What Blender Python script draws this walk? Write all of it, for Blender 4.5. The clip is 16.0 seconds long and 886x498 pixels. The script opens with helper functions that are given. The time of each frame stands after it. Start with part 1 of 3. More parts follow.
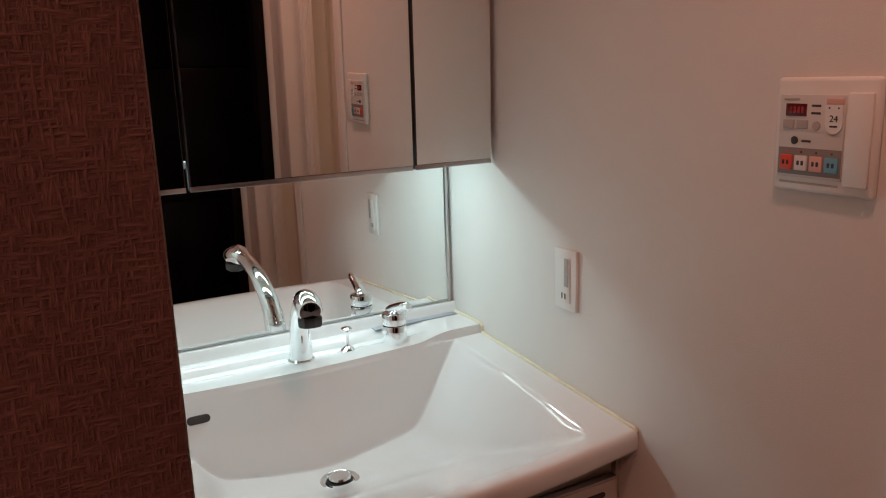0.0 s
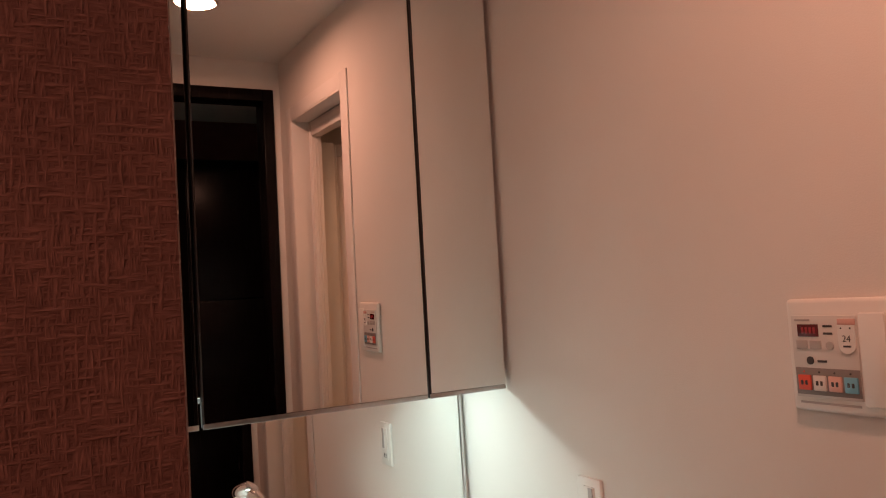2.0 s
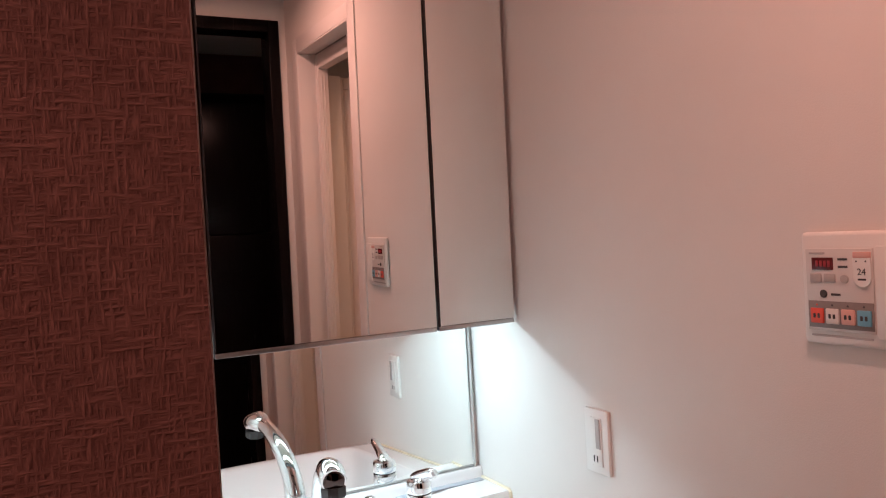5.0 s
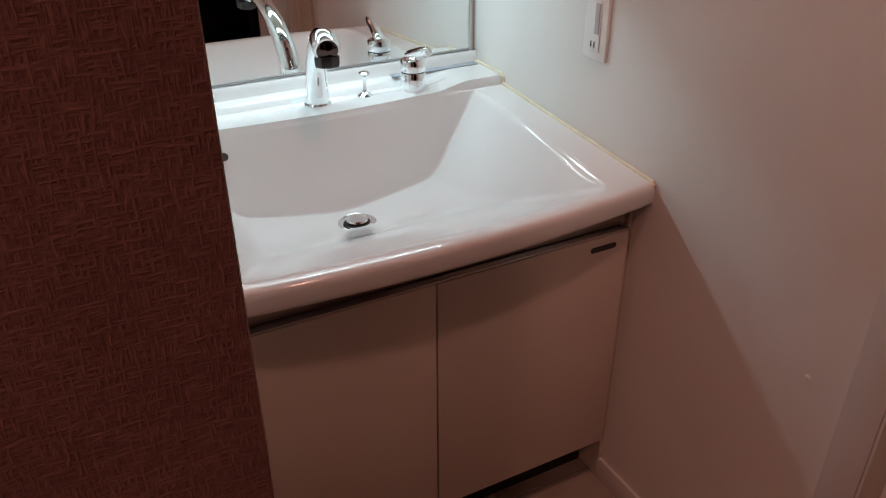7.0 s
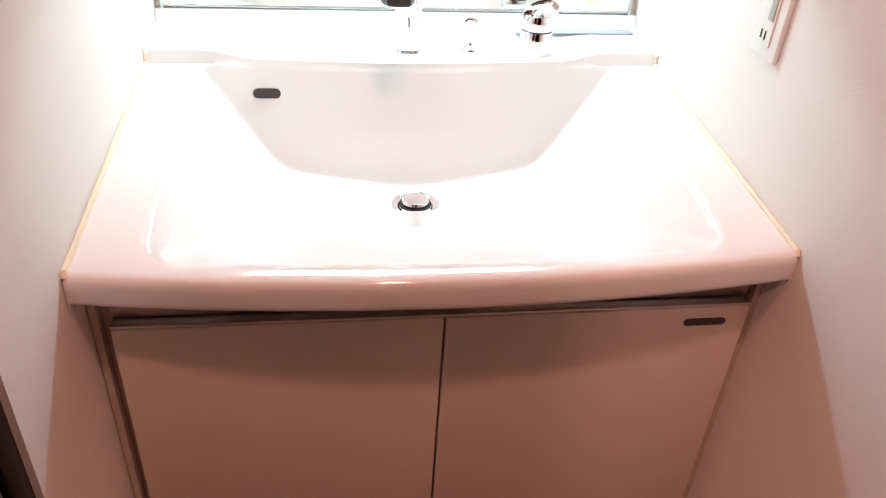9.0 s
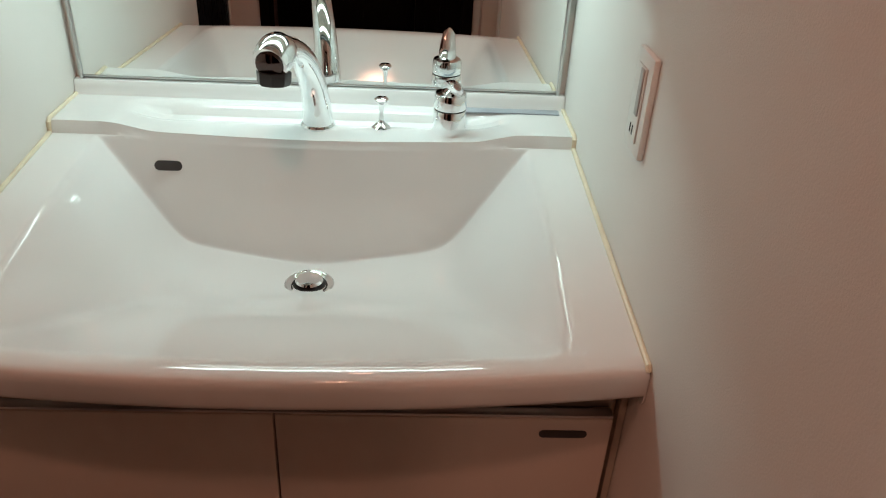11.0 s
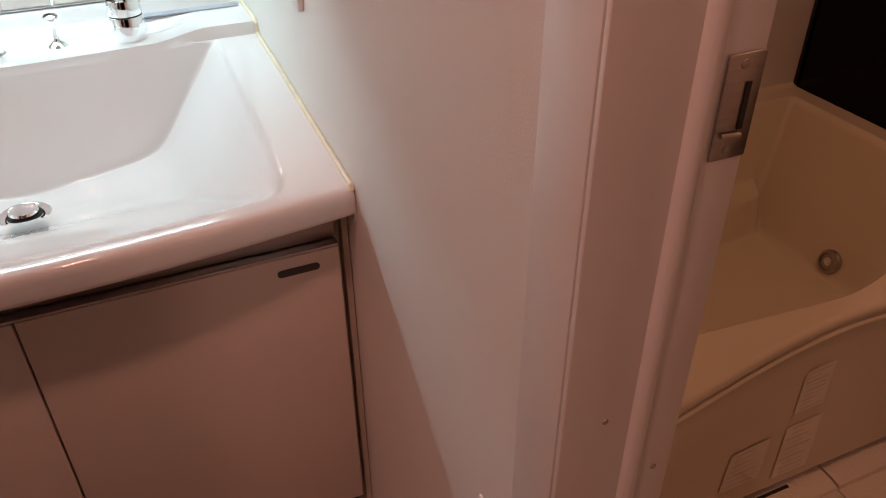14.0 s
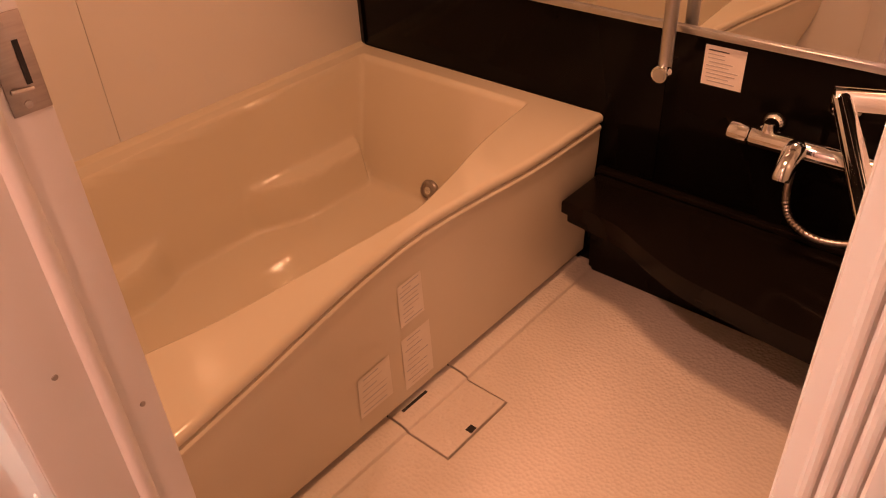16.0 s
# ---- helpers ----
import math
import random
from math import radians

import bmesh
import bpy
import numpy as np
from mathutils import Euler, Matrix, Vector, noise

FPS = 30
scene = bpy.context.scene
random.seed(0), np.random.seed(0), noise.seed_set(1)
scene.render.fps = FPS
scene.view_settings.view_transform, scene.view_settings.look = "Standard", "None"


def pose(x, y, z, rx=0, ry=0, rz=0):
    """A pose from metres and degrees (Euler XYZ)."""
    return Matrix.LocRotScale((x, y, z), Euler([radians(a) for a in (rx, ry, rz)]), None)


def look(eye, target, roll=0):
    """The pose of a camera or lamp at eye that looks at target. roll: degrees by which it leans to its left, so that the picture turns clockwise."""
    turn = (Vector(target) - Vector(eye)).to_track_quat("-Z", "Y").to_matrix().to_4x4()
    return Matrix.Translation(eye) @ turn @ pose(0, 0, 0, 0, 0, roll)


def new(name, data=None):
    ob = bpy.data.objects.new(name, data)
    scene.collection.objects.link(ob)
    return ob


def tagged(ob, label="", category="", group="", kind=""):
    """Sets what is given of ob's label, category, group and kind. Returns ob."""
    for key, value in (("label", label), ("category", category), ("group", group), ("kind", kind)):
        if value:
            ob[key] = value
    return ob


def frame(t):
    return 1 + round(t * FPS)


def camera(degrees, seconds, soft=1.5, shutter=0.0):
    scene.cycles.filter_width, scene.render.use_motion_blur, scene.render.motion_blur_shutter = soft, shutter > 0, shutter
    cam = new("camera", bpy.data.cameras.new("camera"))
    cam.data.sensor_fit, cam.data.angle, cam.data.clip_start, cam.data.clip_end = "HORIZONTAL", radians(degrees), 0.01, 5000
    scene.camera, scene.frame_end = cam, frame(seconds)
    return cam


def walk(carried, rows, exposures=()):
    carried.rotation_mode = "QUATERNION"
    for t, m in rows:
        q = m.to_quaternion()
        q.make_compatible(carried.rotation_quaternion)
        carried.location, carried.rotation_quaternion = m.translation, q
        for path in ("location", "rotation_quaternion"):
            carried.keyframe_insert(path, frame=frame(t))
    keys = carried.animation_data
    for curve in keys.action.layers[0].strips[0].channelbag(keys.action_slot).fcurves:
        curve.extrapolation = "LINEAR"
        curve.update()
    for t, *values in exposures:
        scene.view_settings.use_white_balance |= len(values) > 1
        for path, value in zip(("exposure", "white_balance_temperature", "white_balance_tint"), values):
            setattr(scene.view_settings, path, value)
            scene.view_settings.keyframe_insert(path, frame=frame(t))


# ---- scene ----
cam = camera(59.3, 16.0, soft=1.1)

PATH = [
    (0, (-0.968, -1.717, 1.471), (-0.026, -0.009, 1.027), -1.9),
    (0.5, (-0.968, -1.713, 1.477), (-0.014, 0.021, 1.188), -2.0),
    (1, (-0.972, -1.715, 1.479), (-0.014, 0.036, 1.35), -2.5),
    (1.5, (-0.975, -1.716, 1.487), (-0.009, 0.035, 1.492), -3.4),
    (2, (-0.977, -1.718, 1.487), (-0.011, 0.029, 1.603), -3.7),
    (2.5, (-0.981, -1.713, 1.486), (-0.006, 0.026, 1.654), -3.3),
    (3, (-0.984, -1.71, 1.485), (-0.021, 0.024, 1.741), -3.4),
    (5.5, (-0.98, -1.704, 1.469), (-0.044, 0.041, 1.191), -2.6),
    (6, (-0.975, -1.703, 1.431), (-0.068, -0.013, 0.866), -1.5),
    (6.5, (-0.974, -1.699, 1.42), (-0.117, -0.069, 0.641), -0.9),
    (7, (-0.976, -1.7, 1.424), (-0.172, -0.162, 0.43), -0.2),
    (7.5, (-0.959, -1.689, 1.426), (-0.222, -0.185, 0.333), 0.3),
    (8, (-0.818, -1.651, 1.376), (-0.278, -0.109, 0.222), 3.3),
    (8.5, (-0.713, -1.595, 1.364), (-0.25, -0.012, 0.233), 5.1),
    (9, (-0.593, -1.455, 1.341), (-0.317, 0.176, 0.217), 3.9),
    (11.3, (-0.287, -1.398, 1.376), (-0.213, 0.32, 0.356), 2.4),
    (11.5, (-0.300, -1.393, 1.37), (-0.226, 0.301, 0.308), 0.7),
    (12, (-0.277, -1.385, 1.365), (-0.239, 0.284, 0.264), -3.0),
    (12.5, (-0.254, -1.392, 1.357), (-0.099, 0.271, 0.256), 0.8),
    (13, (-0.242, -1.417, 1.358), (-0.039, 0.241, 0.259), 0.7),
    (13.5, (-0.22, -1.472, 1.332), (0.114, 0.148, 0.207), 0.6),
    (14, (-0.253, -1.581, 1.324), (0.402, -0.072, 0.188), -0.4),
    (14.5, (-0.208, -1.656, 1.343), (0.739, -0.347, 0.167), 0.4),
    (15, (-0.147, -1.722, 1.329), (0.939, -0.469, 0.21), -1.0),
    (15.5, (-0.115, -1.790, 1.330), (1.055, -0.595, 0.235), -2.8),
    (16, (-0.096, -1.813, 1.316), (1.103, -0.711, 0.159), -3.2),
]
walk(cam, [(t, look(eye, target, roll)) for t, eye, target, roll in PATH],
     exposures=[(0, -0.7, 6400, 11), (1.5, -0.6, 6700, 12), (2.0, -0.3, 7200, 14), (2.5, 0.04, 8000, 15), (3.0, 0.0, 7200, 19), (5.5, 0.0, 6100, 16),
                (6.5, -0.7, 6100, 13), (7.2, -0.5, 6200, 15), (7.6, 0.4, 6400, 18), (9.0, 0.6, 6300, 17), (11.3, -0.75, 6600, 3), (12.0, -0.8, 6500, 3), (12.5, -0.8, 6350, 5),
                (13.5, -0.3, 6200, 11), (14.0, -0.1, 6200, 13), (14.5, 0.1, 6400, 13), (15.0, 0.85, 6550, 13), (15.5, 1.2, 6800, 13), (16.0, 1.55, 7000, 12)])

# ---------------- world and lights ----------------
world = bpy.data.worlds.new("night")
scene.world = world
world.use_nodes = True
world.node_tree.nodes["Background"].inputs[0].default_value = (0.01, 0.01, 0.012, 1)
world.node_tree.nodes["Background"].inputs[1].default_value = 0.3

CEIL = 2.46
WARM = (1.0, 0.47, 0.34)


def lamp(name, kind, m, energy, colour, size=0.1, size_y=None, spread=180):
    data = bpy.data.lights.new(name, kind)
    data.energy, data.color = energy, colour
    if kind == "AREA":
        data.shape = "RECTANGLE" if size_y else "DISK"
        data.size = size
        if size_y:
            data.size_y = size_y
        data.spread = radians(spread)
    else:
        data.shadow_soft_size = size
    ob = new(name, data)
    ob.matrix_world = m
    return ob


lamp("downlight_glow", "AREA", pose(-0.46, -1.32, CEIL - 0.012), 8.4, WARM, 0.13, spread=172)
lamp("mirror_lamp_glow", "AREA", pose(-0.45, -0.115, 1.312), 3.0, (0.72, 0.97, 1.0), 0.66, 0.03)
lamp("bath_lamp_glow", "AREA", pose(0.80, -1.15, 2.16), 5.8, (1.0, 0.43, 0.21), 0.24)
lamp("corridor_glow", "AREA", pose(-1.80, -2.25, CEIL - 0.012), 13.0, WARM, 0.13)

# ---------------- materials ----------------


def material(name, colour, rough=0.5, metal=0.0, vary=0.06, scale=6.0, bump=0.0, bump_scale=200.0, coat=0.0, stretch=(1, 1, 1), spec=0.5):
    m = bpy.data.materials.new(name)
    m.use_nodes = True
    n, k = m.node_tree.nodes, m.node_tree.links
    b = n["Principled BSDF"]
    b.inputs["Roughness"].default_value, b.inputs["Metallic"].default_value = rough, metal
    b.inputs["Coat Weight"].default_value = coat
    b.inputs["Coat Roughness"].default_value = 0.03
    b.inputs["Specular IOR Level"].default_value = spec
    co = n.new("ShaderNodeTexCoord")
    mp = n.new("ShaderNodeMapping")
    mp.inputs["Scale"].default_value = stretch
    k.new(co.outputs["Object"], mp.inputs["Vector"])
    big = n.new("ShaderNodeTexNoise")
    big.inputs["Scale"].default_value, big.inputs["Detail"].default_value = scale, 6
    k.new(mp.outputs[0], big.inputs["Vector"])
    ramp = n.new("ShaderNodeValToRGB")
    lo, hi = [c * (1 - vary) for c in colour], [min(1, c * (1 + vary)) for c in colour]
    ramp.color_ramp.elements[0].color, ramp.color_ramp.elements[1].color = (*lo, 1), (*hi, 1)
    ramp.color_ramp.elements[0].position, ramp.color_ramp.elements[1].position = 0.3, 0.7
    k.new(big.outputs["Fac"], ramp.inputs[0])
    k.new(ramp.outputs[0], b.inputs["Base Color"])
    rr = n.new("ShaderNodeMapRange")
    rr.inputs[3].default_value, rr.inputs[4].default_value = max(0, rough * 0.85), min(1, rough * 1.15)
    k.new(big.outputs["Fac"], rr.inputs[0])
    k.new(rr.outputs[0], b.inputs["Roughness"])
    if bump:
        fine = n.new("ShaderNodeTexNoise")
        fine.inputs["Scale"].default_value, fine.inputs["Detail"].default_value = bump_scale, 3
        k.new(mp.outputs[0], fine.inputs["Vector"])
        bp = n.new("ShaderNodeBump")
        bp.inputs["Strength"].default_value, bp.inputs["Distance"].default_value = bump, 0.002
        k.new(fine.outputs["Fac"], bp.inputs["Height"])
        k.new(bp.outputs[0], b.inputs["Normal"])
    return m


def woven(name, dark, light):
    """Woven wallpaper: crossed uneven threads."""
    m = bpy.data.materials.new(name)
    m.use_nodes = True
    n, k = m.node_tree.nodes, m.node_tree.links
    b = n["Principled BSDF"]
    b.inputs["Roughness"].default_value = 0.75
    b.inputs["Specular IOR Level"].default_value = 0.3
    co = n.new("ShaderNodeTexCoord")
    heights = []
    for sc in ((540, 540, 95), (80, 80, 500)):
        mp = n.new("ShaderNodeMapping")
        mp.inputs["Scale"].default_value = sc
        k.new(co.outputs["Object"], mp.inputs["Vector"])
        t = n.new("ShaderNodeTexNoise")
        t.inputs["Scale"].default_value, t.inputs["Detail"].default_value = 1.0, 2
        k.new(mp.outputs[0], t.inputs["Vector"])
        heights.append(t)
    mx = n.new("ShaderNodeMath")
    mx.operation = "MAXIMUM"
    low = n.new("ShaderNodeMath")
    low.operation = "MULTIPLY"
    low.inputs[1].default_value = 0.98
    k.new(heights[1].outputs["Fac"], low.inputs[0])
    k.new(heights[0].outputs["Fac"], mx.inputs[0]), k.new(low.outputs[0], mx.inputs[1])
    blotch = n.new("ShaderNodeTexNoise")
    blotch.inputs["Scale"].default_value = 14
    k.new(co.outputs["Object"], blotch.inputs["Vector"])
    add = n.new("ShaderNodeMath")
    add.operation = "MULTIPLY_ADD"
    add.inputs[1].default_value = 0.25
    k.new(blotch.outputs["Fac"], add.inputs[0]), k.new(mx.outputs[0], add.inputs[2])
    ramp = n.new("ShaderNodeValToRGB")
    ramp.color_ramp.elements[0].color, ramp.color_ramp.elements[1].color = (*dark, 1), (*light, 1)
    ramp.color_ramp.elements[0].position, ramp.color_ramp.elements[1].position = 0.55, 0.88
    k.new(add.outputs[0], ramp.inputs[0]), k.new(ramp.outputs[0], b.inputs["Base Color"])
    bp = n.new("ShaderNodeBump")
    bp.inputs["Strength"].default_value, bp.inputs["Distance"].default_value = 1.0, 0.0019
    k.new(mx.outputs[0], bp.inputs["Height"]), k.new(bp.outputs[0], b.inputs["Normal"])
    return m


def glowing(name, colour, strength):
    m = bpy.data.materials.new(name)
    m.use_nodes = True
    b = m.node_tree.nodes["Principled BSDF"]
    b.inputs["Base Color"].default_value = (0.9, 0.9, 0.88, 1)
    b.inputs["Emission Color"].default_value = (*colour, 1)
    b.inputs["Emission Strength"].default_value = strength
    return m


M_WALL = material("white_wallpaper", (0.78, 0.75, 0.71), 0.8, vary=0.02, scale=3, bump=0.18, bump_scale=380, spec=0.3)
M_CEIL = material("ceiling_paper", (0.78, 0.76, 0.72), 0.85, vary=0.02, scale=3, bump=0.3, bump_scale=220, spec=0.2)
M_BROWN = woven("brown_woven_wallpaper", (0.15, 0.069, 0.061), (0.265, 0.133, 0.115))
M_TRIM = material("white_trim", (0.78, 0.75, 0.72), 0.4, vary=0.02, scale=5, bump=0.05, bump_scale=90)
M_CERAMIC = material("white_basin", (0.84, 0.85, 0.84), 0.08, vary=0.012, scale=4, coat=0.5)
M_DOORW = material("white_cabinet_sheet", (0.72, 0.63, 0.56), 0.33, vary=0.02, scale=3, bump=0.06, bump_scale=120)
M_BODY = material("cream_cabinet_side", (0.62, 0.55, 0.46), 0.5, vary=0.03)
M_CHROME = material("chrome", (0.86, 0.87, 0.88), 0.06, metal=1.0, vary=0.02, scale=20)
M_STEEL = material("brushed_steel", (0.42, 0.38, 0.35), 0.35, metal=1.0, vary=0.08, scale=40, stretch=(1, 1, 12))
M_ALU = material("satin_aluminium", (0.6, 0.6, 0.6), 0.3, metal=1.0, vary=0.05, scale=30)
M_MIRROR = material("mirror_glass", (0.90, 0.92, 0.91), 0.0, metal=1.0, vary=0.0)
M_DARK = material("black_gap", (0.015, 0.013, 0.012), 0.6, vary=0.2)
M_BLACKP = material("black_plastic", (0.02, 0.018, 0.018), 0.35, vary=0.1)
M_BLACKWOOD = material("black_brown_wood", (0.006, 0.005, 0.005), 0.26, vary=0.25, scale=10, stretch=(8, 8, 0.6), bump=0.04, bump_scale=60, spec=0.12)
M_CLOSET = material("black_closet_sheet", (0.012, 0.011, 0.012), 0.28, vary=0.06, scale=10, stretch=(8, 8, 0.6), spec=0.45)
M_BLACKPANEL = material("black_gloss_panel", (0.004, 0.003, 0.0025), 0.12, vary=0.25, scale=5, stretch=(1, 1, 0.3), spec=0.09)
M_BLACKSHELF = material("black_shelf_resin", (0.008, 0.0055, 0.004), 0.18, vary=0.2, scale=8, spec=0.13)
M_TUB = material("cream_tub", (0.66, 0.585, 0.45), 0.09, vary=0.015, scale=3, coat=0.3)
M_APRON = material("cream_apron", (0.66, 0.585, 0.45), 0.22, vary=0.02, scale=3)
M_BATHWALL = material("white_bath_panel", (0.78, 0.74, 0.70), 0.22, vary=0.015, scale=2)
M_PLATE = material("white_plastic", (0.82, 0.80, 0.76), 0.35, vary=0.015, scale=12)
M_GREYP = material("grey_plastic", (0.45, 0.42, 0.40), 0.45, vary=0.04)
M_STRIP = material("blue_grey_strip", (0.36, 0.40, 0.45), 0.4, vary=0.06, scale=40)
M_SMOKE = material("smoked_chrome", (0.10, 0.075, 0.07), 0.08, metal=1.0, vary=0.05)
M_LCD = material("red_display", (0.10, 0.008, 0.010), 0.15, vary=0.3, scale=60)
M_RED = material("red_button", (0.75, 0.10, 0.06), 0.4, vary=0.04)
M_PINK = material("pink_button", (0.72, 0.42, 0.36), 0.4, vary=0.04)
M_BLUE = material("blue_button", (0.16, 0.42, 0.55), 0.4, vary=0.04)
M_BEIGE = material("pale_button", (0.74, 0.71, 0.68), 0.4, vary=0.04)
M_FACE = material("remote_face", (0.66, 0.64, 0.61), 0.4, vary=0.02)
M_DIGIT = material("dim_red_digit", (0.35, 0.02, 0.03), 0.4, vary=0.05)
M_BAND = material("dark_grey_band", (0.24, 0.215, 0.205), 0.45, vary=0.04)
M_INK = material("dark_ink", (0.05, 0.045, 0.045), 0.6, vary=0.1)
M_SILICONE = material("yellowed_sealant", (0.82, 0.75, 0.57), 0.45, vary=0.08, scale=30)
M_PAPER = material("label_paper", (0.78, 0.72, 0.66), 0.5, vary=0.04, scale=20)
M_LABEL = material("clear_label_film", (0.80, 0.73, 0.62), 0.22, vary=0.04, scale=20)
M_PRINT = material("faded_print", (0.56, 0.48, 0.40), 0.5, vary=0.1, scale=80)
M_TILEW = material("washroom_floor_tile", (0.40, 0.33, 0.28), 0.4, vary=0.12, scale=9, bump=0.1, bump_scale=60)
M_GLOW = glowing("lit_diffuser", (1.0, 0.82, 0.66), 7.0)
M_TUBE = glowing("lit_tube", (0.85, 1.0, 0.95), 5.0)
M_DOORPANEL = material("frosted_door_panel", (0.80, 0.73, 0.69), 0.45, vary=0.03, bump=0.15, bump_scale=120)

# bath floor: pale, small raised chequer relief
M_BATHFLOOR = material("bath_floor_resin", (0.66, 0.585, 0.50), 0.5, vary=0.03, scale=5)
_n, _k = M_BATHFLOOR.node_tree.nodes, M_BATHFLOOR.node_tree.links
_co = _n.new("ShaderNodeTexCoord")
_vo = _n.new("ShaderNodeTexVoronoi")
_vo.inputs["Scale"].default_value = 105
_vo.inputs["Randomness"].default_value = 0.85
_bp = _n.new("ShaderNodeBump")
_bp.inputs["Strength"].default_value, _bp.inputs["Distance"].default_value = 0.7, 0.0026
_k.new(_co.outputs["Object"], _vo.inputs["Vector"]), _k.new(_vo.outputs["Distance"], _bp.inputs["Height"])
_k.new(_bp.outputs[0], _n["Principled BSDF"].inputs["Normal"])

# ---------------- mesh helpers ----------------


def box(bm, x0, x1, y0, y1, z0, z1, bevel=0.0, seg=2):
    r = bmesh.ops.create_cube(bm, size=1.0)
    vs = r["verts"]
    for v in vs:
        v.co = Vector(((x0 + x1) / 2 + v.co.x * (x1 - x0), (y0 + y1) / 2 + v.co.y * (y1 - y0), (z0 + z1) / 2 + v.co.z * (z1 - z0)))
    if bevel:
        es = list({e for v in vs for e in v.link_edges})
        bmesh.ops.bevel(bm, geom=es, offset=bevel, segments=seg, affect="EDGES", profile=0.5)
    return bm


def ring_mesh(bm, rings, close_ends=True):
    """Skin a list of equal closed loops of points."""
    vr = [[bm.verts.new(p) for p in r] for r in rings]
    n = len(rings[0])
    for a, b in zip(vr, vr[1:]):
        for i in range(n):
            bm.faces.new((a[i], a[(i + 1) % n], b[(i + 1) % n], b[i]))
    if close_ends:
        bm.faces.new(list(reversed(vr[0])))
        bm.faces.new(vr[-1])
    return bm


def lathe(bm, profile, base=(0, 0, 0), axis=(0, 0, 1), seg=28):
    """Turn (radius, height) pairs about an axis."""
    q = Vector((0, 0, 1)).rotation_difference(Vector(axis).normalized())
    rings = []
    for r, h in profile:
        rings.append([Vector(base) + q @ Vector((r * math.cos(2 * math.pi * i / seg), r * math.sin(2 * math.pi * i / seg), h)) for i in range(seg)])
    return ring_mesh(bm, rings)


def sweep(bm, pts, radii, seg=18, flat=1.0):
    """A round tube along points, with a radius at each."""
    pts = [Vector(p) for p in pts]
    rings, up = [], None
    for i, p in enumerate(pts):
        d = (pts[min(i + 1, len(pts) - 1)] - pts[max(i - 1, 0)]).normalized()
        if up is None:
            up = d.orthogonal().normalized()
        up = (up - d * up.dot(d)).normalized()
        side = d.cross(up)
        r = radii[i] if hasattr(radii, "__len__") else radii
        rings.append([p + up * r * math.cos(2 * math.pi * j / seg) + side * r * flat * math.sin(2 * math.pi * j / seg) for j in range(seg)])
    return ring_mesh(bm, rings)


def spline(pts, n=8):
    """Smooth curve through points (Catmull-Rom)."""
    p = [Vector(a) for a in pts]
    p = [2 * p[0] - p[1]] + p + [2 * p[-1] - p[-2]]
    out = []
    for i in range(1, len(p) - 2):
        for j in range(n):
            t = j / n
            a, b, c, d = p[i - 1:i + 3]
            out.append(0.5 * ((2 * b) + (c - a) * t + (2 * a - 5 * b + 4 * c - d) * t * t + (3 * b - a - 3 * c + d) * t ** 3))
    out.append(p[-2])
    return out


def slab(bm, outline, z0, z1, bevel=0.0):
    """An upright prism over a closed plan outline."""
    lo = [bm.verts.new((x, y, z0)) for x, y in outline]
    hi = [bm.verts.new((x, y, z1)) for x, y in outline]
    n = len(outline)
    bm.faces.new(list(reversed(lo)))
    top = bm.faces.new(hi)
    for i in range(n):
        bm.faces.new((lo[i], lo[(i + 1) % n], hi[(i + 1) % n], hi[i]))
    if bevel:
        bmesh.ops.bevel(bm, geom=list(top.edges), offset=bevel, segments=3, affect="EDGES", profile=0.5)
    return bm


def mesh_of(name, bm, mat, smooth=True):
    bmesh.ops.recalc_face_normals(bm, faces=bm.faces)
    me = bpy.data.meshes.new(name)
    bm.to_mesh(me)
    bm.free()
    me.materials.append(mat)
    if smooth:
        for p in me.polygons:
            p.use_smooth = True
        me.set_sharp_from_angle(angle=radians(35))
    return me


def part(name, bm, mat, parent=None, label="", smooth=True):
    ob = new(name, mesh_of(name, bm, mat, smooth))
    if parent is not None:
        ob.parent = parent
    if label:
        ob["label"] = label
    return ob


def thing(name, label, category, group="", kind=""):
    return tagged(new(name), label, category, group, kind)


def B(*a, **k):
    return box(bmesh.new(), *a, **k)


def structure(name, bm, mat, label="", category=""):
    return tagged(part(name, bm, mat), label, category, "", "structure")


# ---------------- structure ----------------
FRONT = -1.98          # wall facing the basin
LEFT, BATH_X = -0.9, 1.465
JN, JF = -1.232, -1.815   # bath doorway edges

structure("floor", B(-2.3, 0.06, -3.3, 0.1, -0.10, -0.012), M_DARK, "dark joint bed below the washroom floor tiles", "floor")
structure("wall_back", B(-1.0, 0.10, 0.0, 0.10, -0.1, CEIL), M_WALL, "white textured wallpaper wall behind the basin", "wall")
bm = B(0.0, 0.068, JN - 0.0, 0.0, -0.1, CEIL)
box(bm, 0.0, 0.068, JF, JN, 2.18, CEIL)
box(bm, 0.0, 0.068, FRONT, JF, -0.1, CEIL)
structure("wall_right", bm, M_WALL, "white textured wallpaper wall with the bathroom doorway", "wall")
structure("wall_left", B(-1.0, LEFT, -0.885, 0.0, -0.1, CEIL), M_WALL, "white textured wallpaper wall beside the basin", "wall")
structure("wall_left_upper", B(-1.0, LEFT, -1.30, -0.885, 2.30, CEIL), M_WALL, "white wallpaper strip above the dark closet door", "wall")
structure("wall_corridor", B(-2.3, -0.9115, -1.352, -1.322, -0.1, CEIL), M_BROWN, "brown woven textured wallpaper wall end", "wall")
structure("wall_corridor_core", B(-2.3, -1.0, -1.322, -0.885, -0.1, CEIL), M_WALL, "plain wall core behind the closet", "wall")
